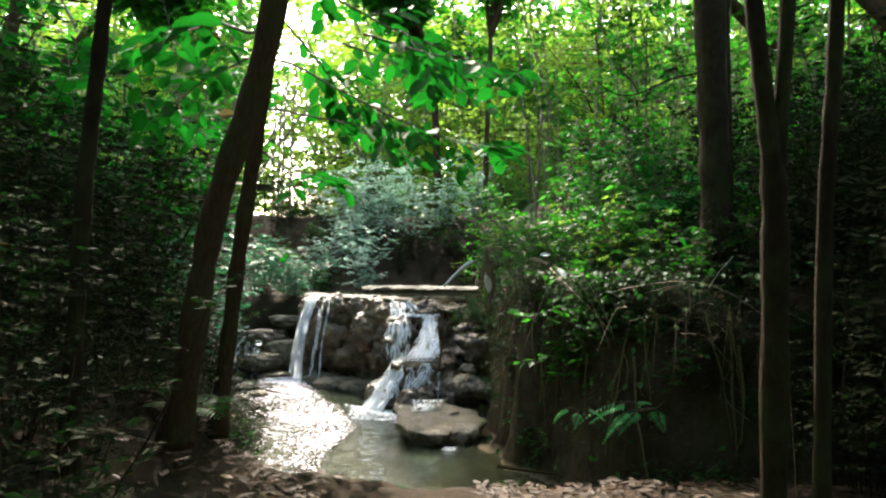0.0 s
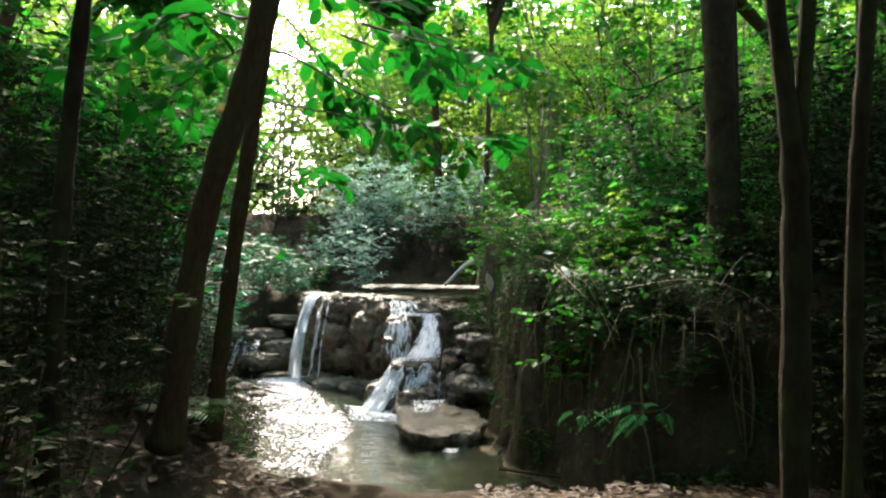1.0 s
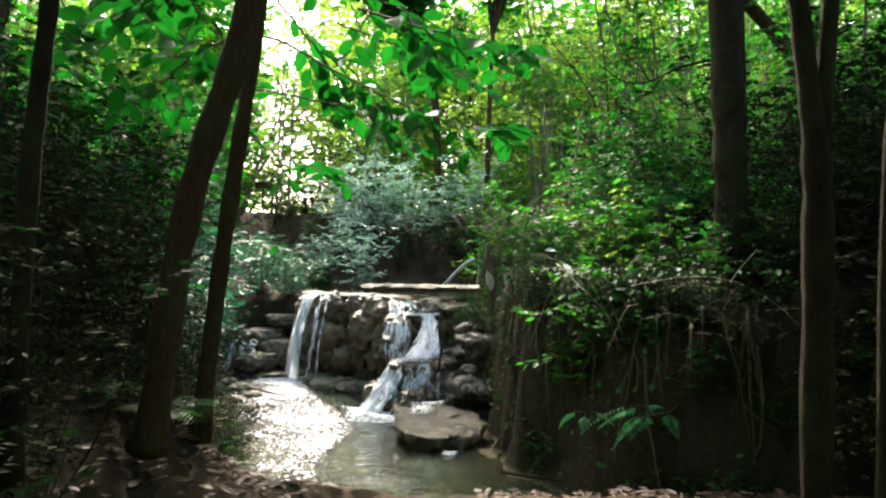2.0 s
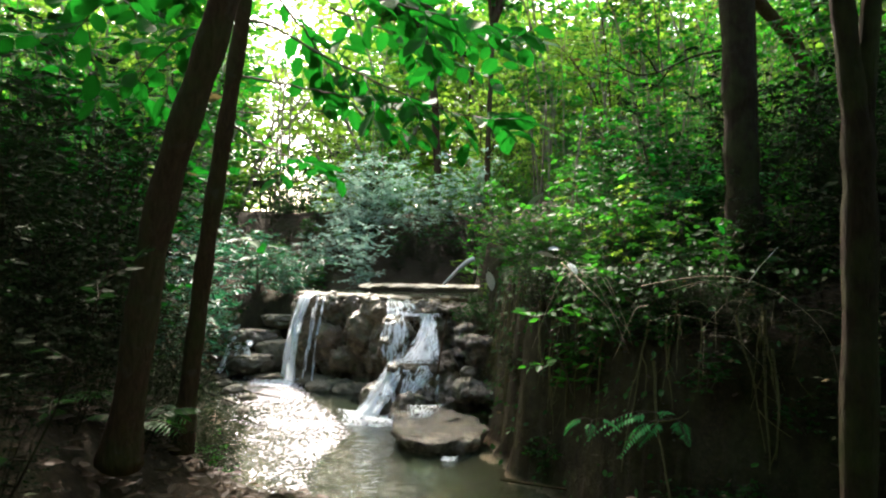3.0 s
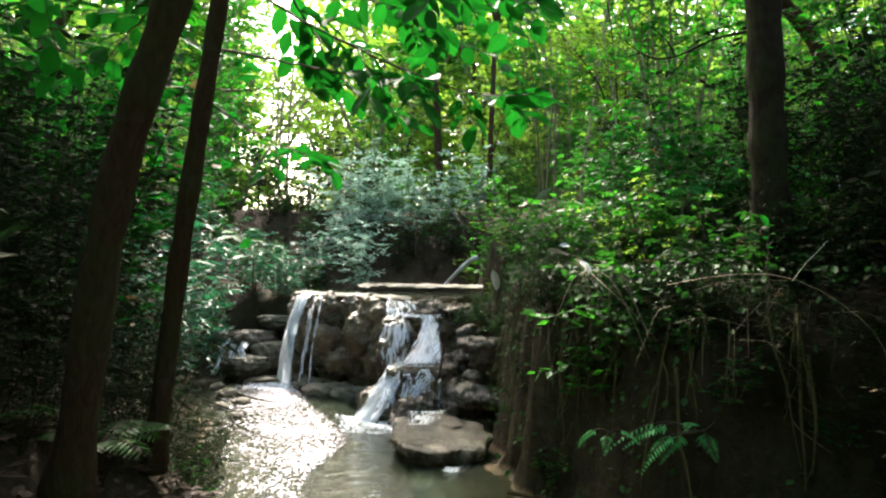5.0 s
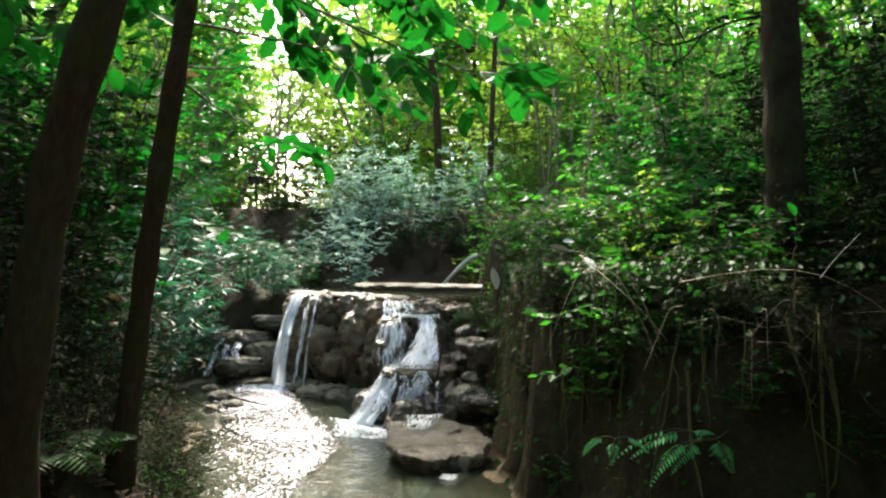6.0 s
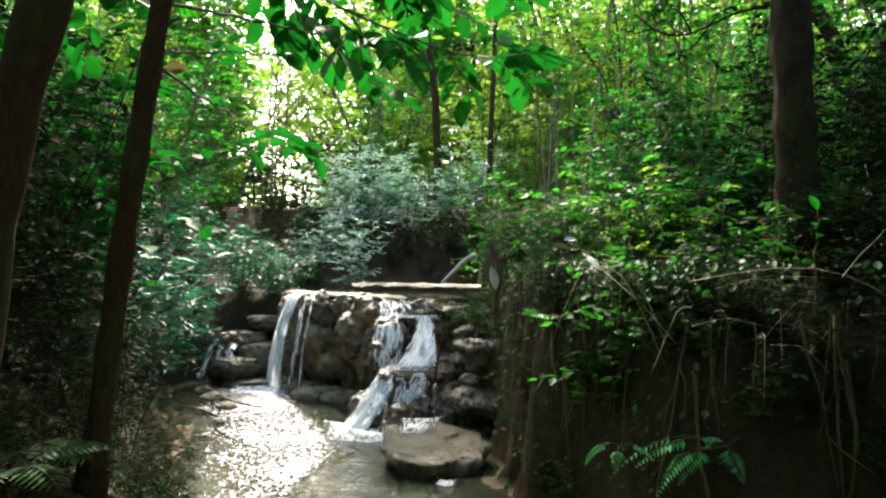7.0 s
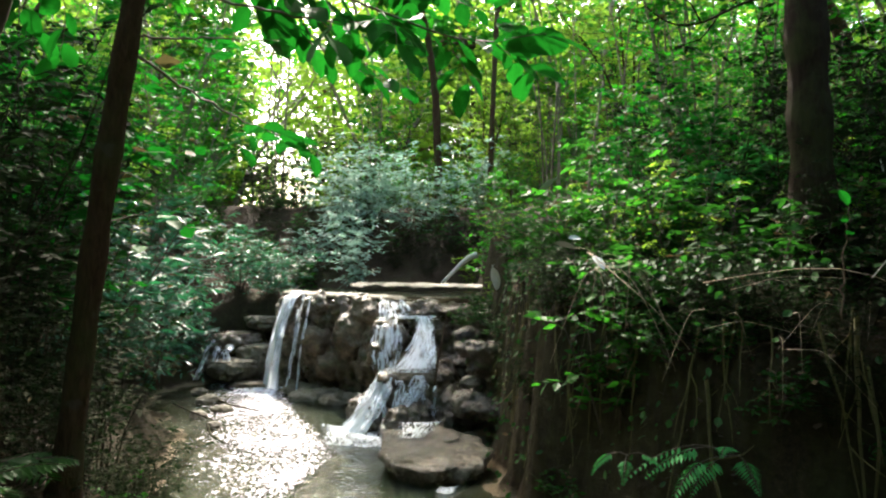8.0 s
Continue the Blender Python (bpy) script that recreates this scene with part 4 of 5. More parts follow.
pale = [make_bush(21 + i, 2.3, 0.8, 9, 12, 10, 0.16, 0.23, LEAF_PALE, "pale grey-green shrub with narrow drooping leaves", group="pale shrubs", twig_len=0.6) for i in range(2)]
lance = [make_bush(31 + i, 1.7, 0.9, 9, 12, 10, 0.16, 0.22, LEAF_LANCE, "dark green shrub with long narrow leaves", group="narrow-leaved shrubs", twig_len=0.55) for i in range(2)]
green = [make_bush(41 + i, 2.2, 0.8, 8, 16, 12, 0.092, 0.44, LEAF_BUSH, "green forest shrub with many small oval leaves", group="green shrubs", twig_len=0.6) for i in range(3)]
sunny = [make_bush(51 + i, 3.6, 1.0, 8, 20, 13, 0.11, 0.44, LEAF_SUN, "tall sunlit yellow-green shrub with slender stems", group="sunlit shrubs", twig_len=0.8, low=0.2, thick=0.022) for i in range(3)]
broad = [make_bush(101 + i, 2.6, 0.9, 6, 13, 8, 0.155, 0.5, LEAF_BROAD, "leafy shrub with large oval bright green leaves", group="broad-leaved shrubs", twig_len=0.6, low=0.3, thick=0.015) for i in range(2)]
bankb = [make_bush(111 + i, 0.95, 0.6, 6, 8, (8, 9, 11)[i], (0.09, 0.068, 0.05)[i], 0.46, (LEAF_BUSH, LEAF_GROUND, LEAF_SUN)[i], "knee-high green bush with oval leaves on the bank", group="bank bushes", twig_len=0.36, thick=0.007) for i in range(3)]
dusky = [make_bush(91 + i, 1.9, 0.9, 10, 13, 9, 0.075, 0.4, LEAF_SHADED, "twiggy thicket shrub with small leaves coloured dark as in shade", group="dusky shrubs", twig_len=0.5, bark=BARK_DARK, thick=0.008) for i in range(2)]
lowp = [make_bush(61 + i, 0.55, 0.45, 7, 7, 7, 0.085, 0.44, LEAF_GROUND, "low leafy undergrowth plant on the bank", "plant", "undergrowth_plant", group="undergrowth", twig_len=0.26, thick=0.006) for i in range(3)]

RNG.seed(201)
for x, y, s in [(-1.45, 11.9, 0.6), (-1.75, 13.2, 0.7), (-2.2, 14.1, 0.75), (-1.7, 13.9, 0.85), (-1.2, 14.0, 0.85), (-0.75, 13.9, 0.75), (-0.1, 14.2, 0.65), (0.7, 14.4, 0.75), (-2.3, 12.9, 0.5)]:
    put(pale[RNG.randrange(2)], x, y, s)
# Shade-coloured shrubs stand in for the dark hollow under the pale ones.
for x, y, s in [(-0.9, 12.9, 0.4), (-0.3, 12.8, 0.35), (0.3, 12.9, 0.4), (-0.6, 13.3, 0.45), (0.0, 13.4, 0.4), (-2.6, 13.4, 0.45), (-3.2, 13.2, 0.4), (-2.2, 12.4, 0.35), (0.7, 13.4, 0.45)]:
    put(dusky[RNG.randrange(2)], x, y, s)
for x, y, s in [(-3.2, 7.7, 0.9), (-3.5, 8.5, 1.05), (-3.5, 9.2, 1.1), (-3.3, 7.2, 1.1), (-3.1, 6.7, 0.75), (-3.9, 10.3, 1.2), (-3.1, 11.2, 0.7), (-2.5, 11.7, 0.6), (-4.4, 8.4, 1.3), (-3.9, 7.0, 1.2), (-5.0, 10.5, 1.5), (-2.6, 10.9, 0.5), (-3.3, 9.9, 0.6)]:
    put(lance[RNG.randrange(2)], x, y, s)
for x, y, s in [(0.62, 8.7, 0.6), (0.75, 9.2, 0.8), (0.7, 9.9, 0.8), (0.8, 10.6, 0.9), (0.75, 11.3, 1.1), (0.9, 12.0, 1.2), (0.6, 12.6, 1.0), (0.62, 8.4, 0.8), (0.7, 8.9, 0.9), (-0.4, 13.6, 0.9), (0.25, 13.5, 1.0), (-1.0, 13.5, 0.7), (-2.0, 13.6, 0.7), (0.6, 13.9, 1.2), (-0.3, 14.6, 1.5), (0.75, 8.0, 0.5), (0.85, 7.4, 0.45), (0.85, 6.8, 0.4), (0.9, 6.2, 0.4), (1.0, 5.7, 0.4)]:
    put(bankb[RNG.randrange(3)], x, y, s)
RNG.seed(202)
for x, y, s in [(-1.32, 4.35, 0.45), (-1.22, 3.95, 0.4), (-1.5, 4.8, 0.5), (-1.75, 5.3, 0.5), (-1.3, 3.5, 0.35)]:
    put((dusky + bankb[:1])[RNG.randrange(3)], x, y, s * 0.8)
for x, y, s in [(-0.25, 4.62, 0.16), (0.02, 4.7, 0.2), (0.2, 4.55, 0.18), (-0.6, 4.55, 0.14), (-0.42, 4.4, 0.2), (0.45, 4.3, 0.2)]:
    put(lowp[RNG.randrange(3)], x, y, s)
for x, y, z, s in [(0.28, 8.1, 1.0, 0.5), (0.42, 7.7, 1.05, 0.45), (0.3, 7.4, 0.8, 0.3), (0.45, 7.2, 1.0, 0.4), (0.4, 8.4, 1.15, 0.5)]:
    put(lowp[RNG.randrange(3)], x, y, s, z=z)
# the left thicket near the camera, its shade put into the leaf colour
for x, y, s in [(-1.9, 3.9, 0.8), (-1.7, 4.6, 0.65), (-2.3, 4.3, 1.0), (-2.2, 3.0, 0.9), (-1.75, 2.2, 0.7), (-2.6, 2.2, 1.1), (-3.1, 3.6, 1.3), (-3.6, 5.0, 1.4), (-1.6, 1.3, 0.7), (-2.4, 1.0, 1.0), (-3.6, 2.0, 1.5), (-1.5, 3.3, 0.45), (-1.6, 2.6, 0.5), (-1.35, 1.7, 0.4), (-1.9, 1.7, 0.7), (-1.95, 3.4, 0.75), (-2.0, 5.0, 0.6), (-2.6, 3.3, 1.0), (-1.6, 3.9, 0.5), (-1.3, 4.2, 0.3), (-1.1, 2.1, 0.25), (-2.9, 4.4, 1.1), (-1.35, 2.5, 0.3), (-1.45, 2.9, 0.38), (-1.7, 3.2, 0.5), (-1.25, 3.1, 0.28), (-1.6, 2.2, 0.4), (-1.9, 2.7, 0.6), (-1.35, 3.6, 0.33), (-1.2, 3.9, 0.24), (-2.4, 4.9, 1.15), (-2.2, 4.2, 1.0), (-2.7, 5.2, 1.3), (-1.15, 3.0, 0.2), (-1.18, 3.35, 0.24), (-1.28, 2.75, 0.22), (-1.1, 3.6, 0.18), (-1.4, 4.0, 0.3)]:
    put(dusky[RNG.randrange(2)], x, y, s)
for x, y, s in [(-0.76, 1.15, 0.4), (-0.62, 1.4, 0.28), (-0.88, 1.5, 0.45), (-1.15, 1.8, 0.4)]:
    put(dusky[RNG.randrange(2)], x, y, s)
# the right bank: thick growth on the shoulder and behind it
RNG.seed(203)
for i in range(52):
    y = RNG.uniform(4.6, 9.0)
    x = RNG.uniform(0.75 + 0.02 * y, 1.0 + 0.5 * y)
    kind = bankb[RNG.randrange(3)]
    put(dusky[i % 2] if x > 0.3 * y and i % 3 == 0 else kind, x, y, RNG.uniform(0.6, 1.15))
RNG.seed(204)
for i in range(24):
    y = RNG.uniform(7.5, 12.5)
    x = RNG.uniform(1.6, 1.2 + 0.62 * y)
    if y < 8.2 and 0.36 < x / y < 0.5:
        continue
    put(green[RNG.randrange(3)], x, y, RNG.uniform(0.6, 0.95))
for x, y, s in [(-2.5, 5.3, 0.85), (-2.9, 5.6, 1.1), (-3.4, 6.2, 1.2), (-3.2, 4.8, 1.2), (-3.9, 7.4, 1.3), (1.9, 6.2, 0.5), (1.7, 7.2, 0.6)]:
    put(broad[RNG.randrange(2)], x, y, s)
RNG.seed(205)
for i in range(130):
    y = RNG.uniform(4.7, 9.0)
    x = RNG.uniform(bank_x(y) + 0.3, 1.0 + 0.5 * y)
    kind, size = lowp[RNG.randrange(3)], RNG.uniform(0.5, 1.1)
    # Farther right, every other plant is a shade-coloured shrub.
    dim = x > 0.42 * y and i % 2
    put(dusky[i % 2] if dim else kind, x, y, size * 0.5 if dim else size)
RNG.seed(206)
for i in range(64):
    y = 3.95 + 1.9 * RNG.random() ** 1.3
    x = bank_x(y) + RNG.uniform(0.06, 0.5)
    if x < 3.2:
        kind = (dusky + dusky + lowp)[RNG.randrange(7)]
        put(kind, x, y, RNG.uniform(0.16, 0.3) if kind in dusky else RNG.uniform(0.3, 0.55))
# More shade-coloured shrubs darken the right edge.
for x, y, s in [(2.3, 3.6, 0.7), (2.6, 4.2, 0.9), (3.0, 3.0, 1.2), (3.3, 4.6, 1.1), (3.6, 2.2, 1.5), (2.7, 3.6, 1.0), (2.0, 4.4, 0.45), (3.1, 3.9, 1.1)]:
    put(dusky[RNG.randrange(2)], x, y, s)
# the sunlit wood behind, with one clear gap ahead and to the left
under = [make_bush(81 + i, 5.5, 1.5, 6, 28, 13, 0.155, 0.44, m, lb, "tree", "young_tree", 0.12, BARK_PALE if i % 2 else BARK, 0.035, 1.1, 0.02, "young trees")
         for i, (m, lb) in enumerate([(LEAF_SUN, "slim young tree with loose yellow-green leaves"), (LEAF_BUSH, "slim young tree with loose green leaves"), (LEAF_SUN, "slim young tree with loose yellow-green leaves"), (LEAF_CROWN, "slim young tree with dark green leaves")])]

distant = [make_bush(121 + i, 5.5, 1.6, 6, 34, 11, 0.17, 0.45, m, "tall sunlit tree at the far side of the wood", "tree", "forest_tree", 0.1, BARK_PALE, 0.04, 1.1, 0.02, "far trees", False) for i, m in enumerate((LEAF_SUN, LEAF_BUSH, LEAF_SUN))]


def in_gap(x, y, r):
    lo, hi = -0.285 * y - r, (-0.205 if y < 18 else -0.15) * y + r
    return y > 10.5 and lo < x < hi


def scatter(count, y0, y1, wide, protos, s0, s1, space, gap_r, keep=lambda x, y: True):
    spots, tries = [], 0
    while len(spots) < count and tries < 4000:
        tries += 1
        y = RNG.uniform(y0, y1)
        x = RNG.uniform(-wide * y - 1, wide * y + 1)
        if in_gap(x, y, gap_r) or not keep(x, y) or any((x - p) ** 2 + (y - q) ** 2 < space ** 2 for p, q in spots):
            continue
        spots.append((x, y))
        kind, size = protos[RNG.randrange(len(protos))], RNG.uniform(s0, s1)
        if not (y > 22 and y < 24.5 and -2.6 < x < 1.6):
            put(kind, x, y, size, sink=0.06)
        else:
            RNG.random(), RNG.random(), RNG.random()


RNG.seed(207)
scatter(34, 13.2, 17, 0.8, sunny + green, 0.5, 0.8, 0.8, 0.45, lambda x, y: not (y < 15.6 and -2.6 < x < 0.8))
RNG.seed(208)
scatter(32, 16.5, 22, 0.75, under, 0.6, 1.0, 1.0, 0.9, lambda x, y: not (y < 18.5 and -4.5 < x < -0.2))
RNG.seed(209)
scatter(66, 22, 36, 0.7, distant, 1.7, 2.6, 1.4, 1.0)
RNG.seed(210)
for i in range(36):
    y = RNG.uniform(38, 52)
    x = -0.72 * y + 1.44 * y * (i + RNG.random()) / 36
    if not -0.31 < x / y < -0.18:
        put(distant[i % 3], x, y, RNG.uniform(3.3, 4.4))
RNG.seed(211)
scatter(10, 9.5, 13, 0.8, under[1:], 0.6, 0.9, 1.3, 0.5, lambda x, y: x > 2.6 or x < -4.6)
for x, y, s in [(-4.2, 8.2, 0.6), (-3.4, 3.2, 0.6), (4.4, 6.9, 0.65), (2.4, 7.6, 0.6), (4.7, 7.8, 0.8), (5.6, 8.0, 0.7), (5.2, 4.8, 0.8), (2.9, 1.6, 0.6), (-3.0, 1.0, 0.6), (6.5, 6.6, 1.0), (-6.5, 7.4, 1.0)]:
    put(under[1 + 2 * RNG.randrange(2)], x, y, s)
# unseen thick growth, added behind the camera to block light from there
RNG.seed(212)
for i in range(16):
    a = radians(100 + 160 * i / 15)
    put((under[1], under[3], green[0], green[1])[i % 4], 5.2 * math.sin(a), 1.0 + 4.6 * math.cos(a), RNG.uniform(0.9, 1.2))

RNG.seed(213)
for i in range(70):
    y = RNG.uniform(11.0, 15.6)
    x = RNG.uniform(-6.0, -1.2)
    if not (y < 12.6 and x > -2.4):
        put((lowp + dusky[:1])[RNG.randrange(4)], x, y, RNG.uniform(0.45, 1.2) * (1 if RNG.random() < 0.8 else 0.5))

for x, y, s in [(-10.2, 30.0, 1.7), (-3.6, 31.0, 1.9), (-4.2, 27.5, 0.8)]:
    put(distant[0 if x < -7 else 2], x, y, s)
for x, y, ln in [(-5.9, 23.5, 7.0), (-6.3, 24.5, 7.5), (-5.45, 22.8, 6.5), (-6.9, 26.0, 8.0)]:
    stalk([(x, y, 2.5), (x + 0.05, y, 2.7 + ln * 0.5), (x + 0.2, y + 0.1, 2.7 + ln)], 0.05, "pale upright sapling trunk in the sunny clearing", BARK_PALE, "sapling_stem")
# a closed ring of unseen growth, added at the sides and behind against skylight
RNG.seed(214)
for i in range(26):
    a = radians(66 + 228 * i / 25)
    r = RNG.uniform(7.0, 9.0)
    put(distant[i % 3], r * math.sin(a), 2.0 + r * math.cos(a), RNG.uniform(1.0, 1.35))

# ---- trees of the wood around ----
# These crowns are added above the view to shape where the sun falls.
SHADE = "tall tree with a leafy crown added out of view to shade the stream"
make_tree("tree", 18, [(5.6, 7.2, 1.9), (5.3, 7.2, 3.4), (4.4, 7.2, 5.2)], [0.12, 0.10, 0.07], (2.3, 8.0, 6.6), (1.9, 1.3, 0.6), SHADE, 15, 20, 12, 0.22, twiggy=False)
make_tree("tree", 19, [(-5.6, 7.6, 1.0), (-5.4, 7.6, 3.2), (-4.9, 7.8, 5.6)], [0.12, 0.10, 0.07], (-3.1, 8.3, 7.1), (1.0, 1.3, 0.6), SHADE, 15, 20, 12, 0.25, twiggy=False)
make_tree("tree", 20, [(-0.16, 15.5, 2.4), (-0.2, 15.5, 3.9), (-0.27, 15.5, 5.4), (-0.5, 15.4, 6.8)], [0.1, 0.09, 0.085, 0.07], (-1.45, 14.2, 8.7), (0.9, 1.4, 0.5), SHADE, 22, 22, 12, 0.25, twiggy=False)
make_tree("tree", 22, [(0.85, 14.2, 2.6), (0.9, 14.4, 4.6), (1.0, 14.8, 6.8)], [0.06, 0.055, 0.05], (1.4, 15.2, 9.6), (1.0, 1.0, 0.7), SHADE, 12, 16, 12, 0.2, twiggy=False)
make_tree("tree", 23, [(4.6, 5.6, 1.8), (4.2, 5.8, 3.6), (2.9, 7.0, 6.2)], [0.12, 0.10, 0.07], (0.7, 8.2, 7.2), (1.1, 1.2, 0.5), SHADE, 15, 20, 12, 0.25, twiggy=False)
make_tree("tree", 25, [(-8.0, 12.4, 1.6), (-7.8, 12.4, 4.6), (-6.6, 12.5, 6.6)], [0.14, 0.11, 0.08], (-5.0, 12.6, 7.2), (0.9, 1.3, 0.5), SHADE, 14, 20, 12, 0.24, twiggy=False)
make_tree("tree", 26, [(5.2, 9.2, 2.2), (4.8, 9.3, 4.6), (3.2, 9.6, 6.6)], [0.13, 0.10, 0.07], (1.7, 9.8, 7.4), (1.0, 1.1, 0.5), SHADE, 16, 20, 12, 0.24, twiggy=False)
tall = [make_tree("tree", 70 + i, [(0, 0, -0.2), (0.05, 0, 1.5), (0.1 - 0.1 * i, 0.1, 3.5), (0.15 - 0.2 * i, 0.1, 5.8)], [0.13, 0.10, 0.09, 0.06], (0.1, 0, 6.6), (2.8, 2.8, 1.9),
                  "slender forest tree with a loose green crown", 15, 12, 9, 0.31, LEAF_CROWN, [BARK, BARK_PALE][i % 2], "forest trees", 9, False) for i in range(3)]
spots = []
RNG.seed(215)
for i in range(500):
    a, r = RNG.uniform(0, 2 * math.pi), RNG.uniform(7, 46)
    x, y = r * math.sin(a), 4 + r * math.cos(a)
    if in_gap(x, y, 2.0) or (8 < y < 24 and abs(x) < 0.6 * y + 1):
        continue
    if all((x - p) ** 2 + (y - q) ** 2 > 12 for p, q in spots):
        spots.append((x, y))
for x, y in spots[:42]:
    put(tall[RNG.randrange(3)], x, y, RNG.uniform(0.9, 1.4), sink=0.1)
# unseen trees, added as canopy to shade the stream's near end
RNG.seed(216)
for x, y in [(5.2, 6.0), (7.4, 9.4), (9.0, 10.6), (-3.4, -3.4), (3.2, -3.8)]:
    put(tall[RNG.randrange(3)], x, y, RNG.uniform(0.8, 1.0), sink=0.1)
for p in distant + broad + bankb + dusky + pale + lance + green + sunny + lowp + under + tall:
    drop_proto(p)

PALE_WOOD = plain_material("bleached_wood", (0.35, 0.34, 0.30), (0.62, 0.61, 0.56), 30.0)

# ---- fern, dry stalks, roots, litter ----


def make_frond(seed, length, pairs, width):
    rng = np.random.default_rng(seed)
    spine = wander(rng, (0, 0, 0), (0, 0.8, 0.75), length, 10, 0.03, -0.12)
    rows, s = [], Soup()
    s.tube(spine, np.linspace(0.0035, 0.001, 11), 4, False)
    for j in range(pairs):
        t = 0.18 + 0.8 * j / pairs
        p, d = along(spine, t)
        w = width * math.sin(math.pi * (0.12 + 0.86 * (j + 1) / (pairs + 1))) + 0.02
        for sg in (-1, 1):
            wy = unit(np.array((sg, 0, 0)) + d * 0.45 + np.array((0, 0, -0.15)))
            rows.append((p, wy, unit(np.array((0, -0.3, 1.0)) + rng.normal(0, 0.1, 3)), w, w * 0.34))
    return s, rows


def make_fern(seed, place, count, length, label, pairs=11, width=0.10, material=FERN_GREEN):
    top = empty("fern", label, "fern", "ferns", at=pose(*place))
    for i in range(count):
        s, rows = make_frond(seed + i, length * RNG.uniform(0.75, 1.1), pairs, width)
        m = pose(0, 0, 0, RNG.uniform(-15, 10), 0, 360 * i / count + RNG.uniform(-12, 12))
        fr = part("frond", s.mesh("frond", TWIG), top, at=m)
        part("blade", cloud("blade", rows, material), fr)
    return top


def make_bank_fern(seed, place, leaves, label):
    """A few drooping fronds; leaves: (heading, rise, length, width) of each."""
    top = empty("fern", label, "fern", "ferns", at=pose(*place))
    for i, (heading, rise, length, width) in enumerate(leaves):
        rng = np.random.default_rng(seed + i)
        a = radians(heading)
        out = np.array((math.cos(a), math.sin(a), rise))
        spine = wander(rng, (0, 0, 0), out, length, 10, 0.05, -0.16)
        side = unit(np.array((-math.sin(a), math.cos(a), 0.0)))
        s, rows = Soup(), []
        s.tube(spine, np.linspace(0.0025, 0.0008, 11), 4, False)
        pairs = 13
        for j in range(pairs):
            t = 0.42 + 0.56 * j / (pairs - 1)
            p, d = along(spine, t)
            w = width * (1 - 0.85 * (j / (pairs - 1)) ** 1.1) * rng.uniform(0.85, 1.1)
            for sg in (-1, 1):
                wy = unit(side * sg + d * 0.5 + np.array((0, 0, -0.25)))
                rows.append((p, wy, unit(np.array((0, 0, 1.0)) + rng.normal(0, 0.12, 3)), w, max(w * 0.3, 0.014)))
        fr = part("frond", s.mesh("frond", TWIG), top)
        part("blade", cloud("blade", rows, FERN_GREEN), fr)
    return top


make_bank_fern(200, (1.36, 4.33, 0.71), [(186, 0.75, 0.46, 0.085), (215, 0.5, 0.36, 0.08), (200, 0.35, 0.48, 0.085), (265, 0.5, 0.3, 0.08), (180, 0.55, 0.6, 0.055), (240, 0.9, 0.28, 0.06)], "green fern with toothed fronds at the foot of the bank")
make_bank_fern(220, (0.93, 4.5, 0.66), [(205, 0.7, 0.24, 0.05), (250, 0.5, 0.22, 0.05), (320, 0.7, 0.2, 0.045)], "small green fern on the shaded bank")
make_fern(320, (-1.22, 3.2, 0.93), 7, 0.3, "dark fern at the foot of the leaning tree", 11, 0.06, LEAF_GROUND)
make_fern(340, (-1.12, 2.95, 0.97), 6, 0.26, "dark fern at the foot of the leaning tree", 11, 0.055, LEAF_GROUND)
make_fern(260, (2.2, 6.6, 2.1), 9, 1.0, "tall fern with long arched fronds above the bank", 18, 0.2)
make_fern(280, (-1.45, 2.9, 1.04), 6, 0.3, "dark fern on the leafy bank", 11, 0.07, LEAF_GROUND)
make_fern(300, (3.0, 7.2, 2.3), 8, 1.0, "tall fern with long arched fronds above the bank", 18, 0.2)


stalk([(1.0, 3.75, 1.5), (1.2, 3.36, 1.578), (1.41, 3.35, 1.54), (1.6, 3.35, 1.41), (1.71, 3.34, 1.31), (1.74, 3.32, 1.1), (1.76, 3.3, 0.35)], 0.0014, "arched pale stalk hanging over the dark bank")
stalk([(0.70, 4.3, 1.62), (0.78, 3.88, 1.47), (0.87, 3.84, 1.38), (0.97, 3.8, 1.25)], 0.002)
RNG.seed(217)
for i in range(15):
    x, y, z = 0.84 + RNG.gauss(0, 0.09), 4.72 + RNG.gauss(0, 0.08), 1.58 + RNG.gauss(0, 0.04)
    a, ln = RNG.uniform(-2.6, -0.1), RNG.uniform(0.2, 0.62)
    dx, dz = math.cos(a) * ln, math.sin(a) * ln * 0.9
    stalk([(x, y, z), (x + dx * 0.35, y - 0.12, z + 0.04 + dz * 0.15), (x + dx * 0.75, y - 0.22, z + dz * 0.6), (x + dx, y - 0.26, z + dz)], RNG.uniform(0.0007, 0.0017))
for i in range(20):
    x, y, z = RNG.uniform(1.1, 1.9), RNG.uniform(3.9, 4.6), RNG.uniform(1.15, 1.5)
    a, ln = RNG.uniform(-2.6, 0.3), RNG.uniform(0.2, 0.5)
    dx, dz = math.cos(a) * ln, math.sin(a) * ln * 0.7
    stalk([(x, y, z), (x + dx * 0.4, y - 0.08, z + 0.05 + dz * 0.2), (x + dx, y - 0.15, z + dz)], RNG.uniform(0.0008, 0.0016))
RNG.seed(218)
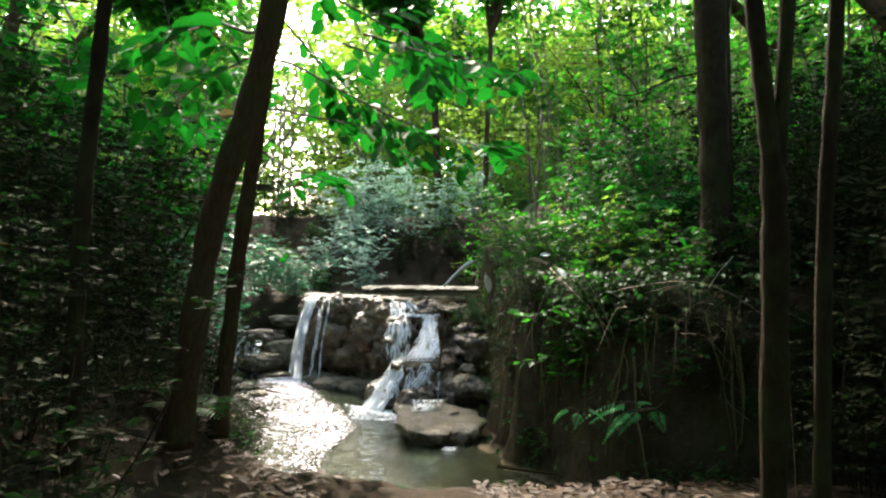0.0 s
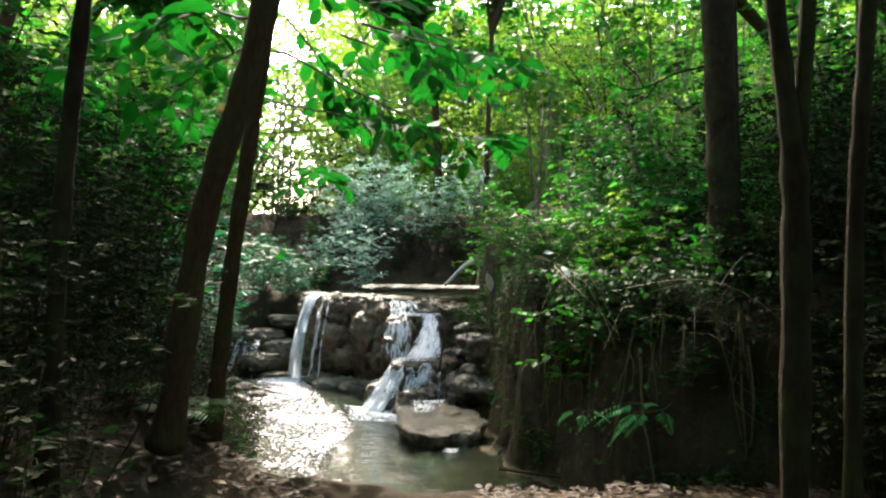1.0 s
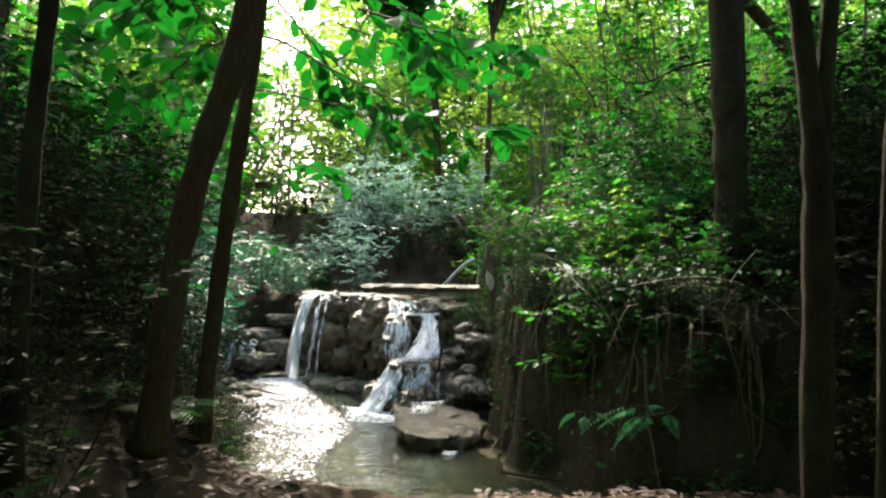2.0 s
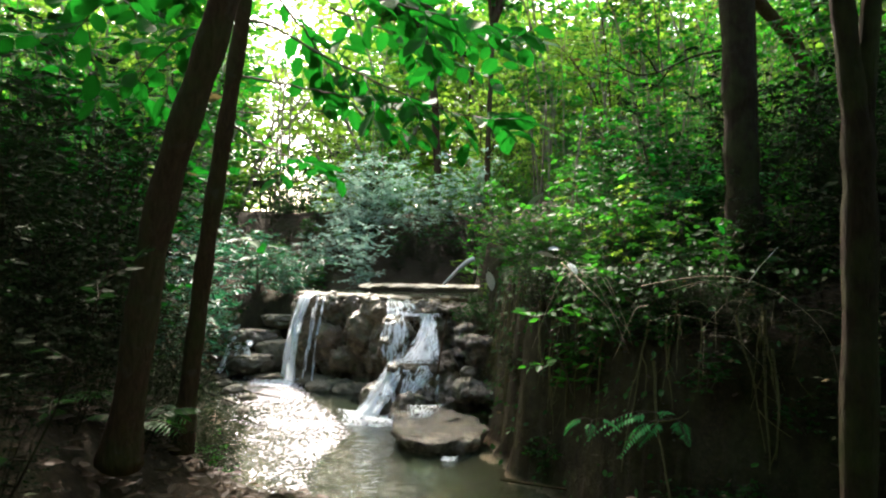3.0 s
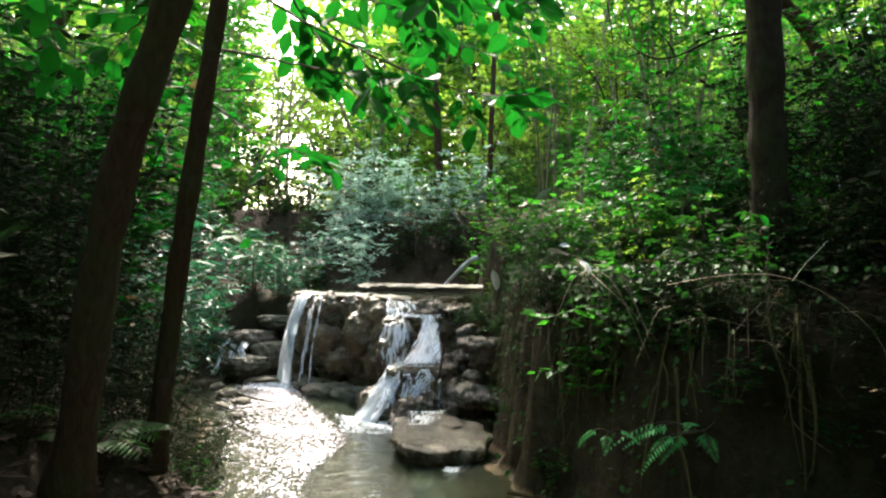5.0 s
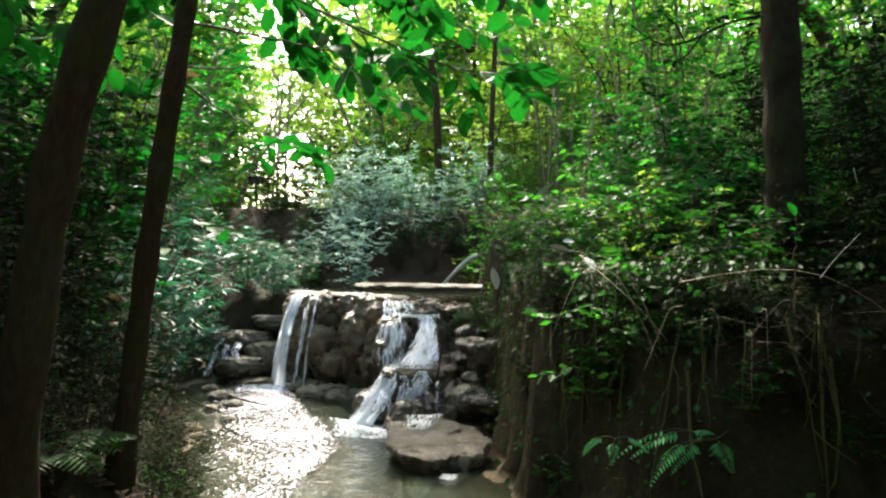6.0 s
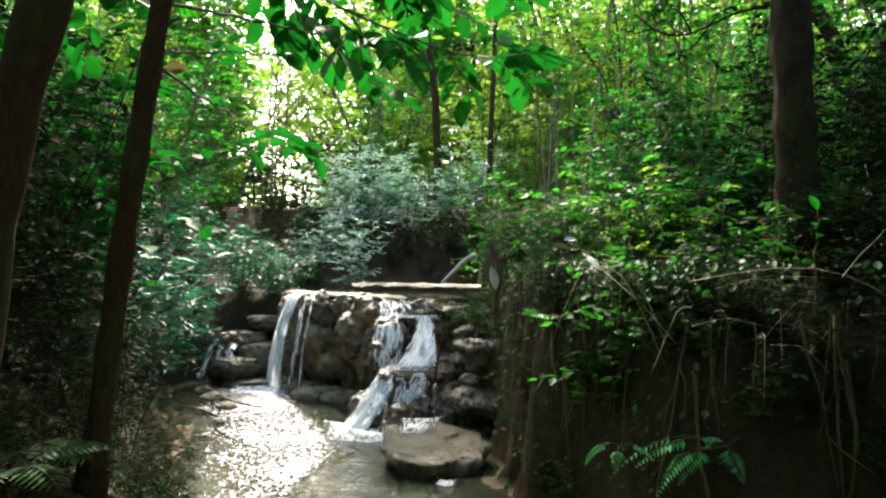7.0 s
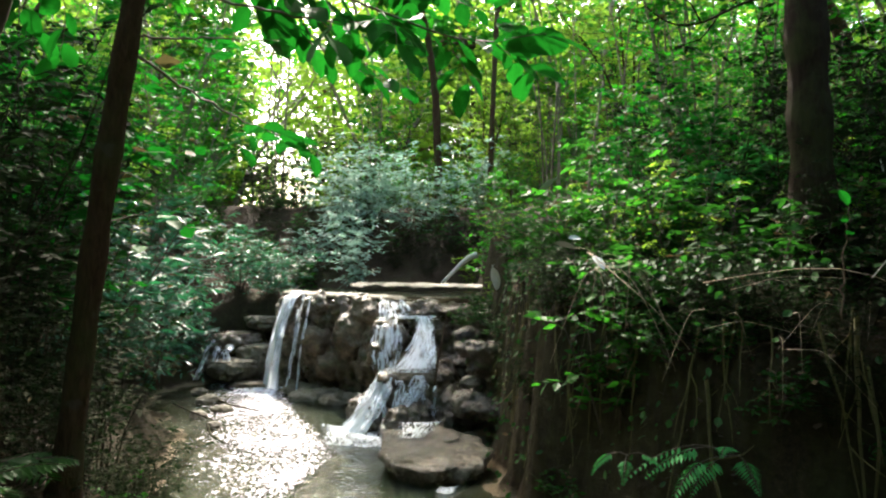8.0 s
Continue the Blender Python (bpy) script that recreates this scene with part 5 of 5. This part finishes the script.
for i in range(46):
    y = RNG.uniform(7.5, 14.5)
    x = RNG.uniform(0.12 * y, 0.62 * y)
    z, ln, k = height(x, y), RNG.uniform(1.5, 3.6), RNG.uniform(-0.35, 0.35)
    stalk([(x, y, z - 0.05), (x + 0.3 * k, y, z + ln * 0.5), (x + k, y + 0.1, z + ln)], RNG.uniform(0.006, 0.02), "thin bare sapling stem among the leaves", TWIG if i % 3 else BARK_PALE, "sapling_stem")
stalk([(2.32, 5.3, 1.2), (2.3, 5.3, 3.0), (2.26, 5.3, 5.2)], 0.022, "thin bare sapling stem beside the stout tree", BARK_DARK, "sapling_stem")
stalk([(3.0, 5.6, 1.45), (2.99, 5.6, 1.83), (2.94, 5.6, 2.0), (2.9, 5.6, 2.12), (2.86, 5.6, 2.28)], 0.009, "pale broken twig standing in the dark undergrowth", PALE_WOOD, "dry_stalk")
stalk([(1.33, 3.3, 1.53), (1.35, 3.24, 1.6), (1.37, 3.2, 1.64), (1.405, 3.2, 1.68)], 0.0018, "pale bent twig above the dark bank", PALE_WOOD)
stalk([(-2.5, 8.7, 0.03), (-2.2, 8.3, 0.06), (-1.9, 8.2, 0.03)], 0.012, "dark wet stick lying in the shallow pool", BARK_DARK, "stick")
stalk([(-2.2, 7.6, 0.02), (-2.0, 7.1, 0.05), (-1.75, 6.9, 0.02)], 0.009, "dark wet stick lying in the shallow pool", BARK_DARK, "stick")
stalk([(-2.75, 8.1, 0.12), (-2.45, 7.8, 0.1), (-2.2, 7.75, 0.03)], 0.01, "dark wet stick lying in the shallow pool", BARK_DARK, "stick")
stalk([(0.45, 5.35, 0.03), (0.6, 5.2, 0.05), (0.88, 4.98, 0.08)], 0.016, "wet brown stick lying at the pool's sandy edge", BARK, "stick")
stalk([(-0.06, 7.55, 0.40), (0.0, 7.65, 0.8), (0.06, 7.8, 1.12)], 0.013, "dead branch leaning against the rock ledge", BARK, "fallen_branch")
stalk([(0.36, 8.2, 1.69), (0.27, 8.2, 1.655), (0.14, 8.25, 1.53), (0.0, 8.3, 1.38)], 0.034, "pale dead branch leaning above the fall", PALE_WOOD, "fallen_branch")

def make_root(seed):
    rng = np.random.default_rng(seed)
    s = Soup()
    p = wander(rng, (0, 0, 0), (-0.08, -0.05, -1), 1.0, 9, 0.08)
    s.tube(p, np.linspace(0.009, 0.003, 10) * rng.uniform(0.5, 1.6), 5, False)
    for k in range(2):
        q, d = along(p, rng.uniform(0.2, 0.7))
        s.tube(wander(rng, q, d + rng.normal(0, 0.4, 3), 0.3, 4, 0.15), np.linspace(0.006, 0.002, 5), 4, False)
    return s.mesh("root", ROOTS)


hang = empty("hanging_roots", "mossy roots and vines hanging down the stream bank", "roots")
kinds = [make_root(500 + i) for i in range(12)]
RNG.seed(219)
for i in range(270):
    y = RNG.uniform(5.0, 8.2) if i > 24 else RNG.uniform(4.1, 5.0)
    xr = bank_x(y) + RNG.uniform(-0.02, 0.22)
    k = RNG.uniform(0.3, 0.95)
    part("root", kinds[i % 12], hang, at=pose(xr + 0.12, y, 1.3 + RNG.uniform(-0.3, 0.15), RNG.uniform(-8, 8), RNG.uniform(-8, 8), RNG.uniform(-60, 60)) @ Matrix.Scale(k, 4))

rows = []
for i in range(2000):
    y = 4.0 + 5.6 * RNG.random() ** 0.8
    xr = bank_x(y)
    z = 1.6 - 1.6 * RNG.random() ** 2.6
    x = xr - 0.06 + 0.22 * max(0.0, z) / 1.4 + RNG.gauss(0, 0.035)
    a = RNG.uniform(-0.9, 0.9)
    ln = RNG.uniform(0.02, 0.06)
    rows.append((np.array((x, y - 0.03, z)), unit(np.array((-0.5 + 0.5 * a, -0.5 - 0.5 * a, RNG.uniform(-0.9, 0.2)))), unit(np.array((-0.6, -0.6, 0.6)) + np.array((RNG.gauss(0, 0.35), RNG.gauss(0, 0.35), RNG.gauss(0, 0.35)))), ln, ln * RNG.uniform(0.4, 0.75)))
creeper = new("creeper", cloud("creeper", rows, LEAF_GROUND, True))
tagged(creeper, "small-leaved creeper and moss clinging to the stream bank", "creeper", kind="stuff")

PALE_LEAF = plain_material("bleached_leaf", (0.30, 0.32, 0.28), (0.62, 0.64, 0.60), 18.0, 0.5)


def dead_leaf(place, size, turn, label):
    me = HERO[int(size * 1000) % 6].copy()
    me.materials.clear()
    me.materials.append(PALE_LEAF)
    ob = new("dead_leaf", me)
    ob.matrix_basis = pose(*place, *turn) @ Matrix.Diagonal((size * 0.7, size, size, 1))
    return tagged(ob, label, "leaf", "bleached leaves")


for place, size, turn in [((0.42, 6.6, 1.55), 0.2, (-60, 0, -30)), ((0.78, 5.0, 1.66), 0.14, (20, 30, 70)), ((0.86, 4.95, 1.62), 0.12, (-30, 10, 200)), ((0.82, 5.1, 1.72), 0.1, (10, -40, 130)), ((0.95, 6.8, 2.3), 0.2, (-40, 20, 60))]:
    dead_leaf(place, size, turn, "large bleached dead leaf caught in the undergrowth")



def make_sign(place):
    """A small weathered board on a post."""
    top = empty("sign", "small dark wooden sign board on a thin post", "sign", at=pose(*place))
    board = bmesh.new()
    bmesh.ops.create_cube(board, size=1.0, matrix=Matrix.Diagonal((0.42, 0.03, 0.2, 1)))
    bmesh.ops.bevel(board, geom=board.edges[:], offset=0.006, segments=1, affect="EDGES")
    me = bpy.data.meshes.new("board")
    board.to_mesh(me)
    board.free()
    me.materials.append(BARK_DARK)
    part("board", me, top, at=pose(0, -0.04, 1.05))
    post = Soup()
    post.tube([(0, 0, -0.2), (0.01, 0, 0.5), (0, 0, 1.2)], [0.03, 0.028, 0.025], 7)
    part("post", post.mesh("post", BARK_DARK), top)


make_sign((-5.06, 18.3, 2.76))

# ---- litter ----
rows = []
RNG.seed(220)
for i in range(8500):
    k = RNG.random()
    if k < 0.45:
        x, y = RNG.uniform(-2.8, -0.6), RNG.uniform(1.2, 4.6)
    elif k < 0.75:
        x, y = RNG.uniform(0.2, 3.0), RNG.uniform(3.0, 4.75)
    else:
        x, y = RNG.uniform(-5, 3), RNG.uniform(10.5, 16)
    z = height(x, y)
    if z < 0.03 or (10 < y < 13 and z < 1.3):
        continue
    a = RNG.uniform(0, 6.28)
    ln = RNG.uniform(0.035, 0.085)
    rows.append((np.array((x, y, z + RNG.uniform(0.004, 0.03))), np.array((math.cos(a), math.sin(a), RNG.uniform(-0.1, 0.25))), unit(np.array((RNG.gauss(0, 0.3), RNG.gauss(0, 0.3), 1.0))), ln, ln * RNG.uniform(0.3, 0.5)))
litter = new("leaf_litter", cloud("leaf_litter", rows, LITTER, True))
tagged(litter, "brown fallen leaves scattered over the forest floor", "fallen leaves", kind="stuff")
